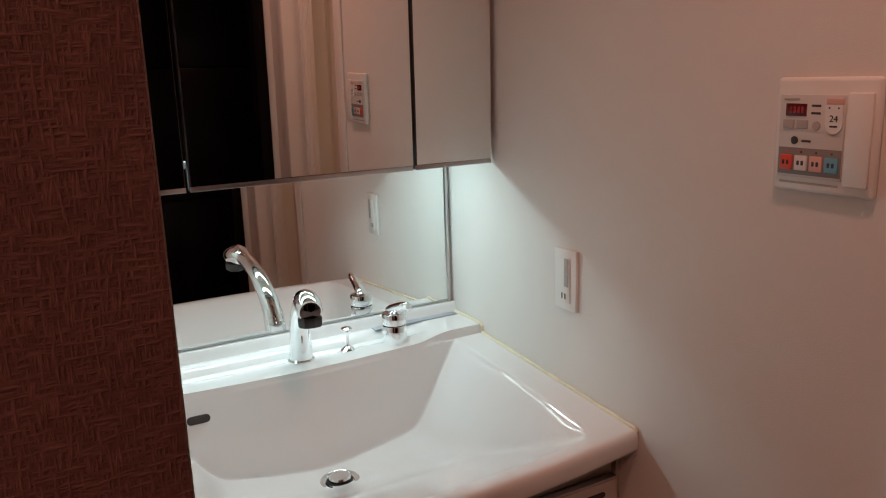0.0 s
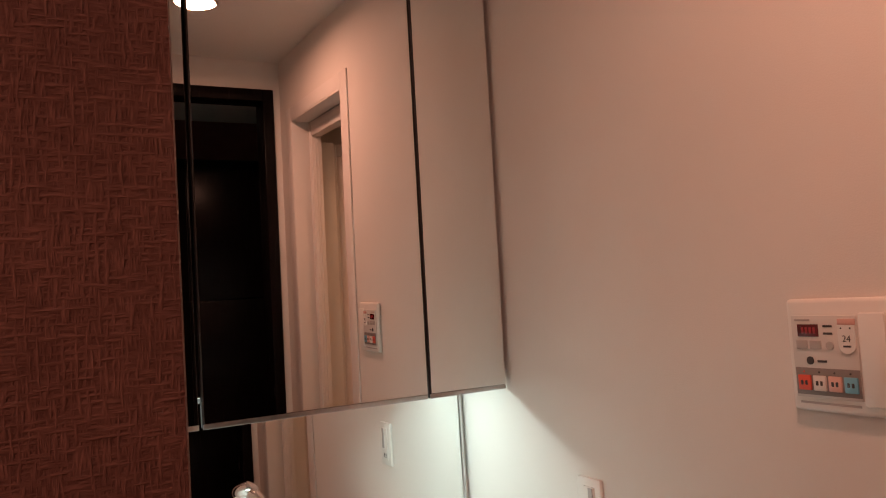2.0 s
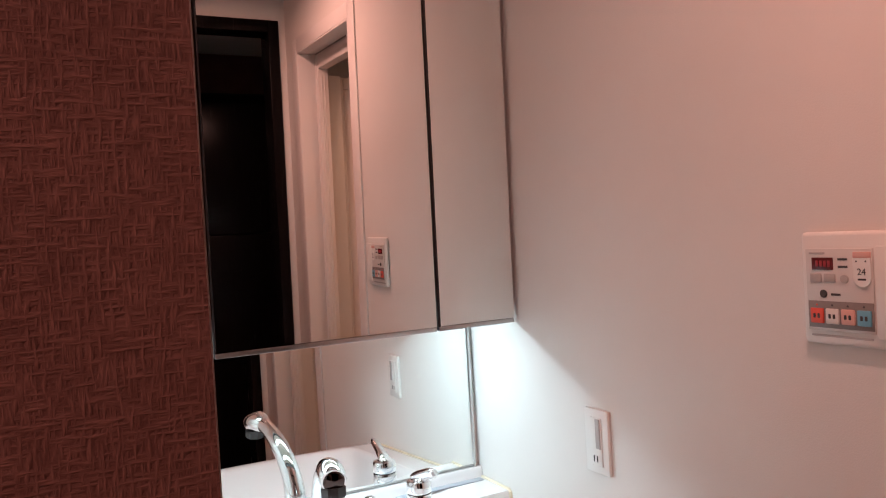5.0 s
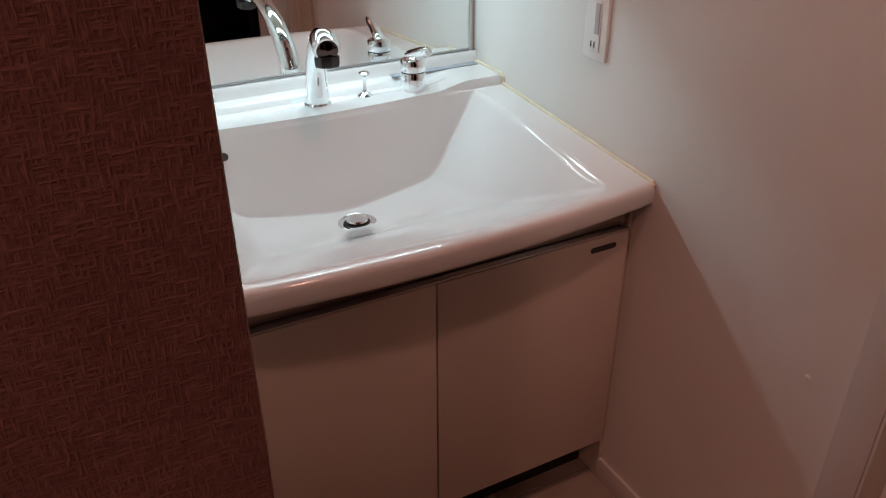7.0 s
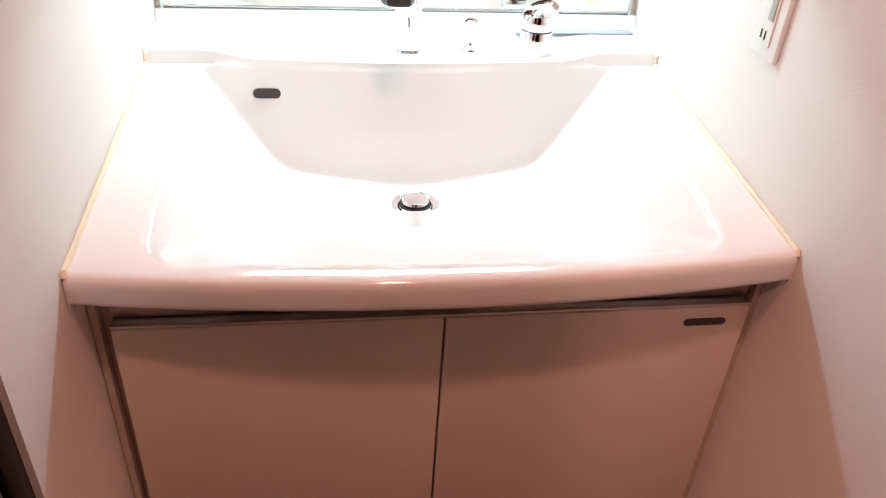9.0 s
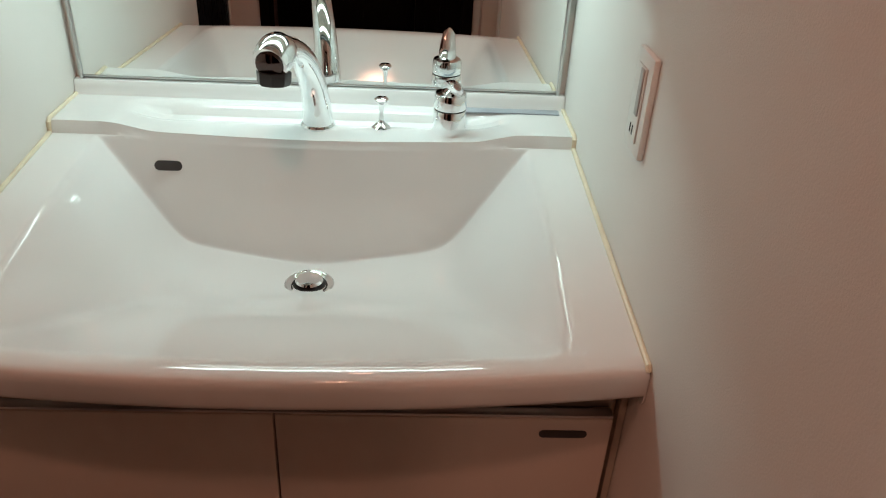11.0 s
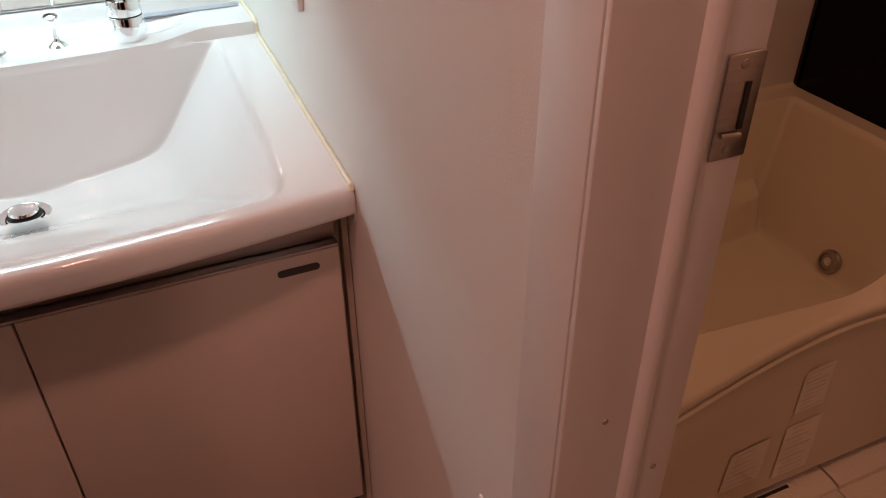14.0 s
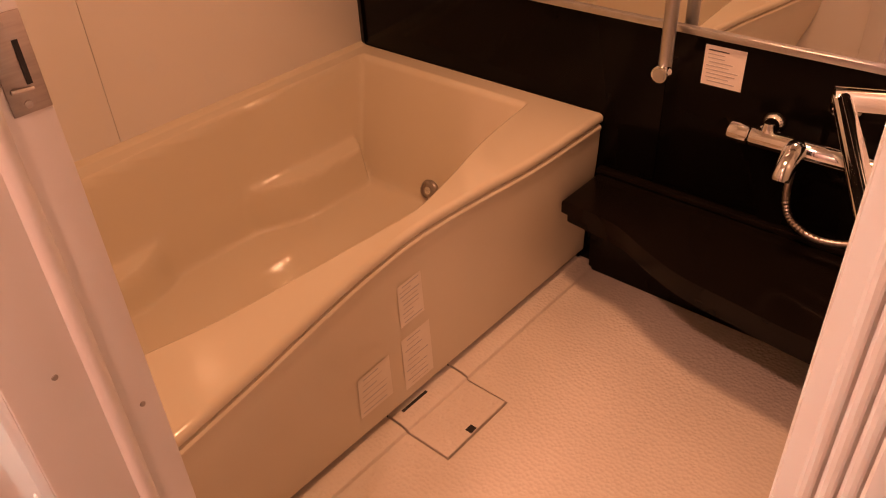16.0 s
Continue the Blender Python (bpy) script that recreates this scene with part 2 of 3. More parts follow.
bm = B(-1.08, -0.93, FRONT - 0.1, FRONT, -0.1, CEIL)
box(bm, -0.93, 0.09, FRONT - 0.1, FRONT, 2.34, CEIL)
box(bm, -0.03, 0.09, FRONT - 0.1, FRONT, -0.1, 2.34)
structure("wall_front", bm, M_WALL, "white wall with a tall dark framed opening", "wall")
structure("wall_end", B(-2.4, -2.3, -3.3, -1.3, -0.1, CEIL), M_WALL, "plain white end wall of the corridor", "wall")
structure("wall_next_room", B(-2.3, 0.6, -3.4, -3.3, -0.1, CEIL), M_BROWN, "brown wallpaper wall of the unlit next room", "wall")
structure("wall_next_side", B(0.5, 0.6, -3.3, FRONT - 0.1, -0.1, CEIL), M_BROWN, "brown wallpaper side wall of the unlit room", "wall")
# unseen partition, added to stop the corridor lamp lighting the wardrobe
structure("wall_next_light_block", B(-1.08, -1.0, -3.3, FRONT - 0.1, -0.1, CEIL), M_BROWN, "added brown partition that blocks corridor light from the next room", "wall")
structure("ceiling", B(-2.4, 0.6, -3.4, 0.1, CEIL, CEIL + 0.1), M_CEIL, "white papered ceiling with a downlight", "ceiling")

# painted return at the free end of the corridor wall
structure("trim_wall_end", B(-0.9115, -0.9105, -1.351, -1.322, -0.012, CEIL), M_TRIM, "white painted end of the corridor wall", "trim")

# bathroom shell
structure("wall_bath_side", B(0.09, 1.56, -0.09, -0.02, -0.1, 2.2), M_DARK, "backing behind the bathroom side panels", "wall")
structure("wall_bath_far", B(BATH_X + 0.012, 1.56, -2.1, -0.02, -0.1, 2.2), M_DARK, "backing behind the glossy black bathroom panels", "wall")
structure("wall_bath_south", B(0.09, 1.56, -2.12, -2.02, -0.1, 2.2), M_BATHWALL, "white glossy bathroom wall panel", "wall")
bm = B(0.092, 0.10, JN + 0.06, -0.09, -0.1, 2.2)
box(bm, 0.092, 0.10, -2.02, JF - 0.05, -0.1, 2.2)
box(bm, 0.092, 0.10, JF - 0.05, JN + 0.06, 2.1725, 2.2)
structure("wall_bath_door_side", bm, M_BATHWALL, "white glossy bathroom wall round the doorway", "wall")
structure("ceiling_bath", B(0.09, 1.56, -2.12, -0.02, 2.2, 2.28), M_BATHWALL, "white bathroom ceiling panel with a round lamp", "ceiling")

# bathroom floor, with a shallow gutter along the tub and a hatch recess
bm = B(0.05, BATH_X + 0.012, -2.02, -1.078, -0.1, 0.012)
box(bm, 0.05, 0.684, -1.078, -0.90, -0.1, 0.012)
box(bm, 0.892, BATH_X + 0.012, -1.078, -0.90, -0.1, 0.012)
box(bm, 0.684, 0.892, -1.078, -0.90, -0.1, -0.012)
structure("floor_bath", bm, M_BATHFLOOR, "cream bathroom floor with fine raised grid", "floor")
bm = bmesh.new()
for xa, xb in ((0.10, 0.682), (0.894, 1.44)):
    ring_mesh(bm, [[(x, -0.962, 0.011), (x, -0.958, 0.020), (x, -0.944, 0.024), (x, -0.90, 0.026), (x, -0.90, 0.011)] for x in (xa, xb)])
structure("trim_gutter", bm, M_BATHFLOOR, "raised cream floor strip along the tub", "trim")

# floor hatch with a finger notch
hatch = thing("drain_hatch", "square cream drain hatch cover set in the floor", "hatch")
part("cover", slab(bmesh.new(), [(0.688, -0.905), (0.688, -1.073), (0.76, -1.073), (0.888, -1.073), (0.888, -0.905)], -0.008, 0.0145, 0.002), M_BATHFLOOR, hatch)
part("finger_notch", B(0.768, 0.787, -1.071, -1.055, 0.0142, 0.0165), M_BLACKP, hatch, "black finger notch")

part("cover_lip", ring_mesh(bmesh.new(), [[(x, -0.962, 0.0148), (x, -0.958, 0.020), (x, -0.944, 0.024), (x, -0.899, 0.026), (x, -0.899, 0.0148)] for x in (0.688, 0.888)]), M_BATHFLOOR, hatch)
part("slit", B(0.715, 0.795, -0.922, -0.915, 0.022, 0.0262), M_BLACKP, hatch, "dark finger slit")

# baseboards
structure("baseboard", B(-0.009, 0.0, JN + 0.075, -0.62, -0.012, 0.055, bevel=0.002), M_TRIM, "low white baseboard", "trim")
structure("baseboard_left", B(LEFT, LEFT + 0.009, -0.883, -0.62, -0.012, 0.055, bevel=0.002), M_TRIM, "low white baseboard", "trim")

# doorway casing on the washroom side
bm = B(-0.006, 0.0, JN + 0.0003, JN + 0.062, -0.012, 2.235, bevel=0.002)
box(bm, -0.006, 0.0, JF - 0.062, JF - 0.0003, -0.012, 2.235, bevel=0.002)
box(bm, -0.006, 0.0, JF - 0.0003, JN + 0.0003, 2.1803, 2.235, bevel=0.002)
structure("trim_casing", bm, M_TRIM, "flat white casing round the bathroom doorway", "trim")
bm = B(-0.0052, 0.069, JN - 0.006, JN, -0.012, 2.18, bevel=0.002)
box(bm, -0.0052, 0.069, JF, JF + 0.006, -0.012, 2.18, bevel=0.002)
box(bm, -0.0052, 0.069, JF + 0.006, JN - 0.006, 2.174, 2.18, bevel=0.002)
structure("trim_jamb_lining", bm, M_TRIM, "white door jamb lining", "trim")

# bath door frame in the doorway, with a rounded bead
frame_ob = tagged(new("door_frame"), "white bathroom door frame with steel strike plate", "door frame", "", "structure")
for y0, y1, s in ((JN - 0.007, JN + 0.06, -1), (JF - 0.05, JF + 0.030, 1)):
    bm = B(0.070, 0.112, y0, y1, -0.012, 2.172, bevel=0.002)
    part("upright", bm, M_TRIM, frame_ob)
    yb = y0 + 0.001 if s < 0 else y1 - 0.006
    if s < 0:
        part("bead", sweep(bmesh.new(), [(0.068, yb, -0.01), (0.068, yb, 2.17)], 0.0085, 14), M_TRIM, frame_ob)
    else:
        for i in range(4):
            part("rib", sweep(bmesh.new(), [(0.069, yb - 0.017 + 0.005 * i, -0.01), (0.069, yb - 0.017 + 0.005 * i, 2.17)], 0.0021, 10), M_TRIM, frame_ob)
        for i in range(2):
            part("rubber_strip", B(0.082 + 0.012 * i, 0.087 + 0.012 * i, yb - 0.002, yb + 0.0085, -0.01, 2.09, bevel=0.0015), M_TRIM, frame_ob)
part("lintel", B(0.070, 0.112, JF + 0.031, JN - 0.008, 2.115, 2.172, bevel=0.002), M_TRIM, frame_ob)
part("hinge_post", B(0.1125, 0.187, -1.93, -1.848, 0.013, 2.10, bevel=0.002), M_TRIM, frame_ob)
part("sill", B(0.0, 0.112, JF + 0.031, JN - 0.008, -0.03, 0.012, bevel=0.003), M_TRIM, frame_ob)
yl = JN - 0.0075
strike = part("strike_plate", B(0.0815, 0.1105, yl - 0.0025, yl, 1.083, 1.155, bevel=0.001), M_STEEL, frame_ob, "brushed steel strike plate")
part("strike_hole", B(0.098, 0.102, yl - 0.0036, yl - 0.0026, 1.104, 1.136), M_DARK, strike, "dark latch opening")
part("lip", sweep(bmesh.new(), [(0.085, yl - 0.004, 1.102), (0.101, yl - 0.004, 1.100)], 0.0018, 8), M_STEEL, strike)
for z in (1.090, 1.148):
    part("screw", lathe(bmesh.new(), [(0.0, 0), (0.0032, 0), (0.003, 0.0008), (0, 0.001)], (0.094, yl - 0.0025, z), (0, -1, 0), 12), M_STEEL, strike)
for x, z in ((0.035, 0.86), (0.094, 0.78), (0.035, 0.45), (0.094, 0.35)):
    yy = JN - 0.006 if x < 0.06 else yl
    part("screw_cap", lathe(bmesh.new(), [(0.0, 0), (0.0030, 0), (0.0026, 0.0010), (0, 0.0014)], (x, yy, z), (0, -1, 0), 12), M_STEEL, frame_ob)

# ---------------- dark framed opening and next room ----------------
dframe = tagged(new("door_frame_dark"), "tall dark wooden frame of an open doorway", "door frame", "", "structure")
part("upright", B(-0.075, -0.03, FRONT - 0.11, FRONT + 0.012, -0.012, 2.34, bevel=0.003), M_BLACKWOOD, dframe)
part("upright", B(-0.93, -0.89, FRONT - 0.11, FRONT + 0.012, -0.012, 2.34, bevel=0.003), M_BLACKWOOD, dframe)
part("lintel", B(-0.89, -0.075, FRONT - 0.11, FRONT + 0.012, 2.29, 2.34, bevel=0.003), M_BLACKWOOD, dframe)
ward = thing("wardrobe", "tall black closet front with thin door joints", "wardrobe")
part("carcass", B(-0.99, 0.45, -3.295, -2.78, -0.012, 2.16), M_DARK, ward)
for i in range(2):
    for za, zb in ((0.03, 0.82), (0.826, 1.44), (1.446, 2.15)):
        part("door", B(-0.985 + 0.715 * i, -0.275 + 0.715 * i, -2.78, -2.76, za, zb, bevel=0.002), M_BLACKWOOD, ward)

# closet door in the left wall
cd = tagged(new("door_closet"), "black wood-grain closet door with square bar handle", "door", "", "structure")
part("leaf", B(-0.945, -0.911, -1.320, -0.93, 0.0, 2.27, bevel=0.003), M_CLOSET, cd)
part("frame_upright", B(-0.99, -0.906, -0.926, -0.886, -0.012, 2.30, bevel=0.003), M_BLACKWOOD, cd)
part("lintel", B(-0.99, -0.906, -1.320, -0.927, 2.272, 2.30, bevel=0.003), M_BLACKWOOD, cd)
h = bmesh.new()
box(h, -0.884, -0.875, -0.968, -0.950, 0.925, 1.065, bevel=0.002)
box(h, -0.909, -0.884, -0.968, -0.950, 0.925, 0.940, bevel=0.002)
box(h, -0.909, -0.884, -0.968, -0.950, 1.050, 1.065, bevel=0.002)
part("handle", h, M_BLACKP, cd, "dark square bar handle")

# ---------------- downlight ----------------
for px, py in ((-1.80, -2.25),):
    dc = thing("corridor_downlight", "round lit downlight of the entry area", "ceiling light")
    part("rim", lathe(bmesh.new(), [(0.068, -0.004), (0.086, -0.004), (0.086, 0), (0.078, 0.007), (0.068, 0.004)], (px, py, CEIL), (0, 0, -1), 40), M_TRIM, dc)
    part("diffuser", lathe(bmesh.new(), [(0, 0.0), (0.068, 0.0), (0.068, 0.003), (0, 0.004)], (px, py, CEIL), (0, 0, -1), 40), M_GLOW, dc, "glowing diffuser")
dl = thing("downlight", "round lit ceiling downlight with white rim", "ceiling light")
part("rim", lathe(bmesh.new(), [(0.068, -0.004), (0.086, -0.004), (0.086, 0), (0.078, 0.007), (0.068, 0.004)], (-0.46, -1.32, CEIL), (0, 0, -1), 40), M_TRIM, dl)
part("diffuser", lathe(bmesh.new(), [(0, 0.0), (0.068, 0.0), (0.068, 0.003), (0, 0.004)], (-0.46, -1.32, CEIL), (0, 0, -1), 40), M_GLOW, dl, "glowing diffuser")
bl = thing("bath_ceiling_lamp", "round flush bathroom ceiling lamp", "ceiling light")
part("rim", lathe(bmesh.new(), [(0.12, 0), (0.14, 0), (0.14, 0.02), (0.12, 0.028)], (0.80, -1.15, 2.2), (0, 0, -1), 40), M_TRIM, bl)
part("diffuser", lathe(bmesh.new(), [(0, 0), (0.12, 0), (0.12, 0.022), (0.08, 0.03), (0, 0.034)], (0.80, -1.15, 2.2), (0, 0, -1), 40), M_GLOW, bl, "glowing diffuser")

# ---------------- vanity cabinet ----------------
van = thing("vanity_cabinet", "white two-door vanity cabinet under the basin", "cabinet")
part("body", B(-0.870, -0.030, -0.64, -0.004, 0.12, 0.60, bevel=0.001), M_BODY, van)
part("side_panel", B(-0.888, -0.871, -0.64, -0.004, 0.12, 0.735), M_BODY, van)
part("side_panel", B(-0.029, -0.012, -0.64, -0.004, 0.12, 0.735), M_BODY, van)
part("front_rail", B(-0.870, -0.030, -0.64, -0.622, 0.601, 0.735), M_BODY, van)
part("toe_kick", B(-0.888, -0.012, -0.585, -0.02, -0.012, 0.12), M_DARK, van, "dark recessed toe kick")
for x0, x1 in ((-0.872, -0.4525), (-0.4495, -0.022)):
    d = part("door", B(x0, x1, -0.672, -0.642, 0.134, 0.691, bevel=0.002), M_DOORW, van)
    if x1 > -0.1:
        bm = bmesh.new()
        ol = [(-0.109 + 0.006 * math.cos(a), 0.667 + 0.006 * math.sin(a)) for a in np.linspace(math.pi / 2, 3 * math.pi / 2, 8)]
        ol += [(-0.059 + 0.006 * math.cos(a), 0.667 + 0.006 * math.sin(a)) for a in np.linspace(-math.pi / 2, math.pi / 2, 8)]
        ring_mesh(bm, [[(x, y, z) for x, z in ol] for y in (-0.6735, -0.6722)])
        part("badge", bm, M_INK, d, "small dark oblong badge")
part("grip_rail", B(-0.872, -0.022, -0.655, -0.64, 0.697, 0.733, bevel=0.002), M_STEEL, van, "satin aluminium finger rail")
part("rail_edge", B(-0.872, -0.022, -0.671, -0.655, 0.6925, 0.6965, bevel=0.001), M_ALU, van)
part("filler", B(-0.898, -0.889, -0.655, -0.02, 0.0, 0.735), M_BODY, van)
part("filler", B(-0.011, -0.002, -0.655, -0.02, 0.0, 0.735), M_BODY, van)

# ---------------- basin top ----------------


def sstep(a, b, x):
    t = min(1, max(0, (x - a) / (b - a)))
    return t * t * (3 - 2 * t)


def smin(vals, k):
    return -k * math.log(sum(math.exp(-v / k) for v in vals))


def deck_edge(x):
    return -0.150 - 0.020 * (1 - sstep(0.0, 0.40, abs(x + 0.45)))


def basin_z(x, y):
    """Height of the basin top: rear deck, sloped trapezoid bowl and rim."""
    u = abs(x + 0.45)
    deck = 0.860 - 0.014 * (1 - sstep(0.26, 0.36, u)) * sstep(0.035, 0.06, -y)
    deck -= 0.006 * (sstep(0.05, 0.058, -y) - sstep(0.088, 0.096, -y)) * (1 - sstep(0.30, 0.34, u))
    deck += 0.026 * (1 - sstep(0.017, 0.026, -y))
    edge = deck_edge(x)
    if y > edge:
        return deck
    rim = 0.800 + 0.038 * min(1, max(0, (y + 0.70) / 0.55))
    steep = 3.3 + 0.5 * sstep(0.05, 0.30, u)
    back = deck - (edge - y) * steep
    side = rim - (0.366 - u) * 1.30
    front = 0.801 - (y + 0.672) * 0.50 - 0.02 * sstep(0.66, 0.72, -y)
    drain_d = math.hypot(x + 0.452, y + 0.298)
    low = 0.642 + 0.02 * sstep(0.02, 0.30, drain_d) - 0.008 * (1 - sstep(0.0, 0.12, drain_d))
    k = 0.010
    soft = k * 1.6 * math.log(math.exp(side / k / 1.6) + math.exp(front / k / 1.6) + math.exp(low / k / 1.6))
    r = 0.005
    bowl = max(back, soft) + r * math.log(1 + math.exp(-abs(back - soft) / r))
    wall = max(rim, deck - (edge - y) * 7.0)
    return min(wall, bowl) if u < 0.372 else wall


basin = thing("washbasin", "white glossy one-piece basin top with sloped bowl", "washbasin")
xs = sorted(set(list(np.round(np.linspace(-0.898, -0.002, 113), 4))))
ys = [0, -0.008, -0.014, -0.017, -0.019, -0.021, -0.023, -0.026, -0.03] + list(np.linspace(-0.036, -0.142, 15)) + [-0.1465, -0.1495, -0.1505, -0.152] + list(np.linspace(-0.1535, -0.249, 72)) + list(np.linspace(-0.25, -0.60, 44)) + list(np.linspace(-0.61, -0.676, 12))
bm = bmesh.new()


def bow(x, y):
    return y - 0.034 * (1 - ((x + 0.45) / 0.45) ** 2) * sstep(0.45, 0.70, -y)



def follow(x, y):
    """Lets the grid lines run along the curved deck edge."""
    w = sstep(0.09, 0.145, -y) * (1 - sstep(0.22, 0.32, -y))
    return y + (deck_edge(x) + 0.150) * w


grid = [[bm.verts.new((x, bow(x, follow(x, y)), basin_z(x, follow(x, y)))) for x in xs] for y in ys]
for dy, z in ((-0.691, 0.7997), (-0.697, 0.7982), (-0.701, 0.7953), (-0.7033, 0.7905), (-0.704, 0.784), (-0.704, 0.765), (-0.7025, 0.759), (-0.698, 0.755), (-0.655, 0.754)):
    grid.append([bm.verts.new((x, bow(x, dy), z)) for x in xs])
for a, b in zip(grid, grid[1:]):
    for i in range(len(xs) - 1):
        bm.faces.new((a[i], a[i + 1], b[i + 1], b[i]))
top = part("top", bm, M_CERAMIC, basin)
for p in top.data.polygons:
    p.use_smooth = True
top.data.set_sharp_from_angle(angle=radians(50))
for x in (-0.898, -0.002):
    bm = bmesh.new()
    cut = [(bow(x, y), basin_z(x, y)) for y in ys] + [(-0.703, 0.79), (-0.704, 0.752), (-0.698, 0.742), (0, 0.742)]
    ring_mesh(bm, [[(x + s, y, z) for y, z in cut] for s in (-0.0012, 0.0012)])
    part("side", bm, M_CERAMIC, basin)
    bm = bmesh.new()
    xx = -0.8965 if x < -0.5 else -0.0035
    path = [(xx, -0.02, 0.861), (xx, -0.147, 0.861), (xx, -0.153, 0.856), (xx, -0.156, 0.839), (xx, -0.30, 0.829), (xx, -0.50, 0.815), (xx, -0.698, 0.801), (xx, -0.7015, 0.795)]
    sweep(bm, path, 0.0040, 8)
    part("sealant", bm, M_SILICONE, basin, "yellowed sealant joint along the wall")
# overflow slot
bm = bmesh.new()
ol = [(-0.7165 + 0.008 * math.cos(a), 0.008 * math.sin(a)) for a in np.linspace(math.pi / 2, 3 * math.pi / 2, 9)]
ol += [(-0.6855 + 0.008 * math.cos(a), 0.008 * math.sin(a)) for a in np.linspace(-math.pi / 2, math.pi / 2, 9)]
yo = next(y for y in np.arange(-0.14, -0.25, -0.0005) if basin_z(-0.70, y) < 0.792)
ring_mesh(bm, [[(x, yo - o + 0.27 * z, 0.792 + z) for x, z in ol] for o in (0.0, 0.0022)])
part("overflow", bm, M_INK, basin, "dark oblong overflow slot")
# drain with pop-up stopper
zd = basin_z(-0.452, -0.300)
dr = part("drain_ring", lathe(bmesh.new(), [(0.027, 0.000), (0.041, 0.000), (0.0415, 0.004), (0.039, 0.006), (0.030, 0.0035), (0.027, 0.000)], (-0.452, -0.300, zd), seg=36), M_CHROME, basin, "chrome drain ring")
part("stopper_shadow", lathe(bmesh.new(), [(0, -0.002), (0.0275, -0.002), (0.0275, 0.005), (0, 0.005)], (-0.452, -0.300, zd), seg=30), M_DARK, dr)
part("stopper", lathe(bmesh.new(), [(0.014, 0.002), (0.014, 0.006), (0.022, 0.007), (0.0235, 0.010), (0.021, 0.014), (0.008, 0.0165), (0, 0.017)], (-0.452, -0.300, zd), seg=36), M_CHROME, dr, "domed chrome stopper")

# ---------------- taps ----------------
DZ = basin_z(-0.45, -0.102)
tap = thing("basin_spout", "chrome arched pull-out spout with dark spray head", "tap")
tb = Vector((-0.452, -0.100, DZ))
part("base_ring", lathe(bmesh.new(), [(0, 0), (0.031, 0), (0.031, 0.003), (0.028, 0.006), (0, 0.006)], tb, seg=30), M_CHROME, tap)
curve = spline([tb + Vector(o) for o in ((0, 0, 0.004), (-0.001, -0.008, 0.050), (-0.006, -0.030, 0.098), (-0.014, -0.068, 0.142), (-0.023, -0.115, 0.170), (-0.030, -0.155, 0.181))], 6)
part("neck", sweep(bmesh.new(), curve, [0.027 - 0.009 * min(1, i / 24) for i in range(len(curve))], 24), M_CHROME, tap)
hd = spline([tb + Vector(o) for o in ((-0.028, -0.142, 0.179), (-0.034, -0.172, 0.182), (-0.041, -0.208, 0.174))], 5)
head = part("spray_head", sweep(bmesh.new(), hd, [0.016, 0.020, 0.0225, 0.0245, 0.0255, 0.026, 0.026, 0.026, 0.0255, 0.025, 0.023], 24, 1.12), M_CHROME, tap, "chrome spray head")
part("front_cap", lathe(bmesh.new(), [(0, 0), (0.0215, 0), (0.0195, 0.005), (0.012, 0.008), (0, 0.009)], hd[-1] + Vector((0.0005, 0.001, 0.0)), hd[-1] - hd[-3], 24), M_SMOKE, head, "dark glossy front cap")
part("nozzle", lathe(bmesh.new(), [(0, 0), (0.022, 0), (0.025, 0.004), (0.0255, 0.020), (0, 0.020)], tb + Vector((-0.038, -0.196, 0.140)), (0.03, 0.12, 1), 8), M_BLACKP, head, "black spray nozzle")

kb = Vector((-0.340, -0.104, DZ))
knob = thing("popup_knob", "small chrome pop-up drain knob on basin deck", "drain knob")
part("foot", lathe(bmesh.new(), [(0, 0), (0.017, 0), (0.0175, 0.003), (0.012, 0.008), (0.006, 0.012), (0.0045, 0.016)], kb, seg=24), M_CHROME, knob)
part("stem", lathe(bmesh.new(), [(0.0045, 0.014), (0.004, 0.03), (0.005, 0.042), (0.0075, 0.048)], kb, seg=20), M_CHROME, knob)
part("button", lathe(bmesh.new(), [(0, 0.046), (0.009, 0.047), (0.0125, 0.051), (0.0125, 0.054), (0.009, 0.057), (0, 0.058)], kb, seg=24), M_CHROME, knob)

lb = Vector((-0.220, -0.107, DZ))
lev = thing("basin_mixer", "chrome single-lever basin mixer on the deck", "tap")
part("base", lathe(bmesh.new(), [(0, 0), (0.0285, 0), (0.0295, 0.002), (0.0290, 0.040), (0.028, 0.042), (0, 0.042)], lb, seg=36), M_CHROME, lev)
part("collar", lathe(bmesh.new(), [(0, 0.042), (0.027, 0.042), (0.027, 0.0445), (0, 0.0445)], lb, seg=36), M_BLACKP, lev, "thin dark joint")
part("cap", lathe(bmesh.new(), [(0, 0.0445), (0.028, 0.0445), (0.029, 0.047), (0.0285, 0.066), (0.0265, 0.071), (0.020, 0.074), (0, 0.075)], lb, seg=36), M_CHROME, lev)
lc = spline([lb + Vector(o) for o in ((0.0, 0.016, 0.066), (0.002, -0.026, 0.087), (0.006, -0.074, 0.107))], 6)
part("lever", sweep(bmesh.new(), lc, [0.010, 0.0125, 0.0135, 0.0135, 0.013, 0.0125, 0.012, 0.0115, 0.011, 0.0105, 0.010, 0.0085, 0.005], 20, 1.5), M_CHROME, lev, "chrome lever")
rail = thing("deck_channel_strip", "narrow blue-grey strip along the basin deck back", "strip")
part("strip", B(-0.245, -0.014, -0.050, -0.028, 0.8602, 0.8624, bevel=0.0005), M_STRIP, rail)

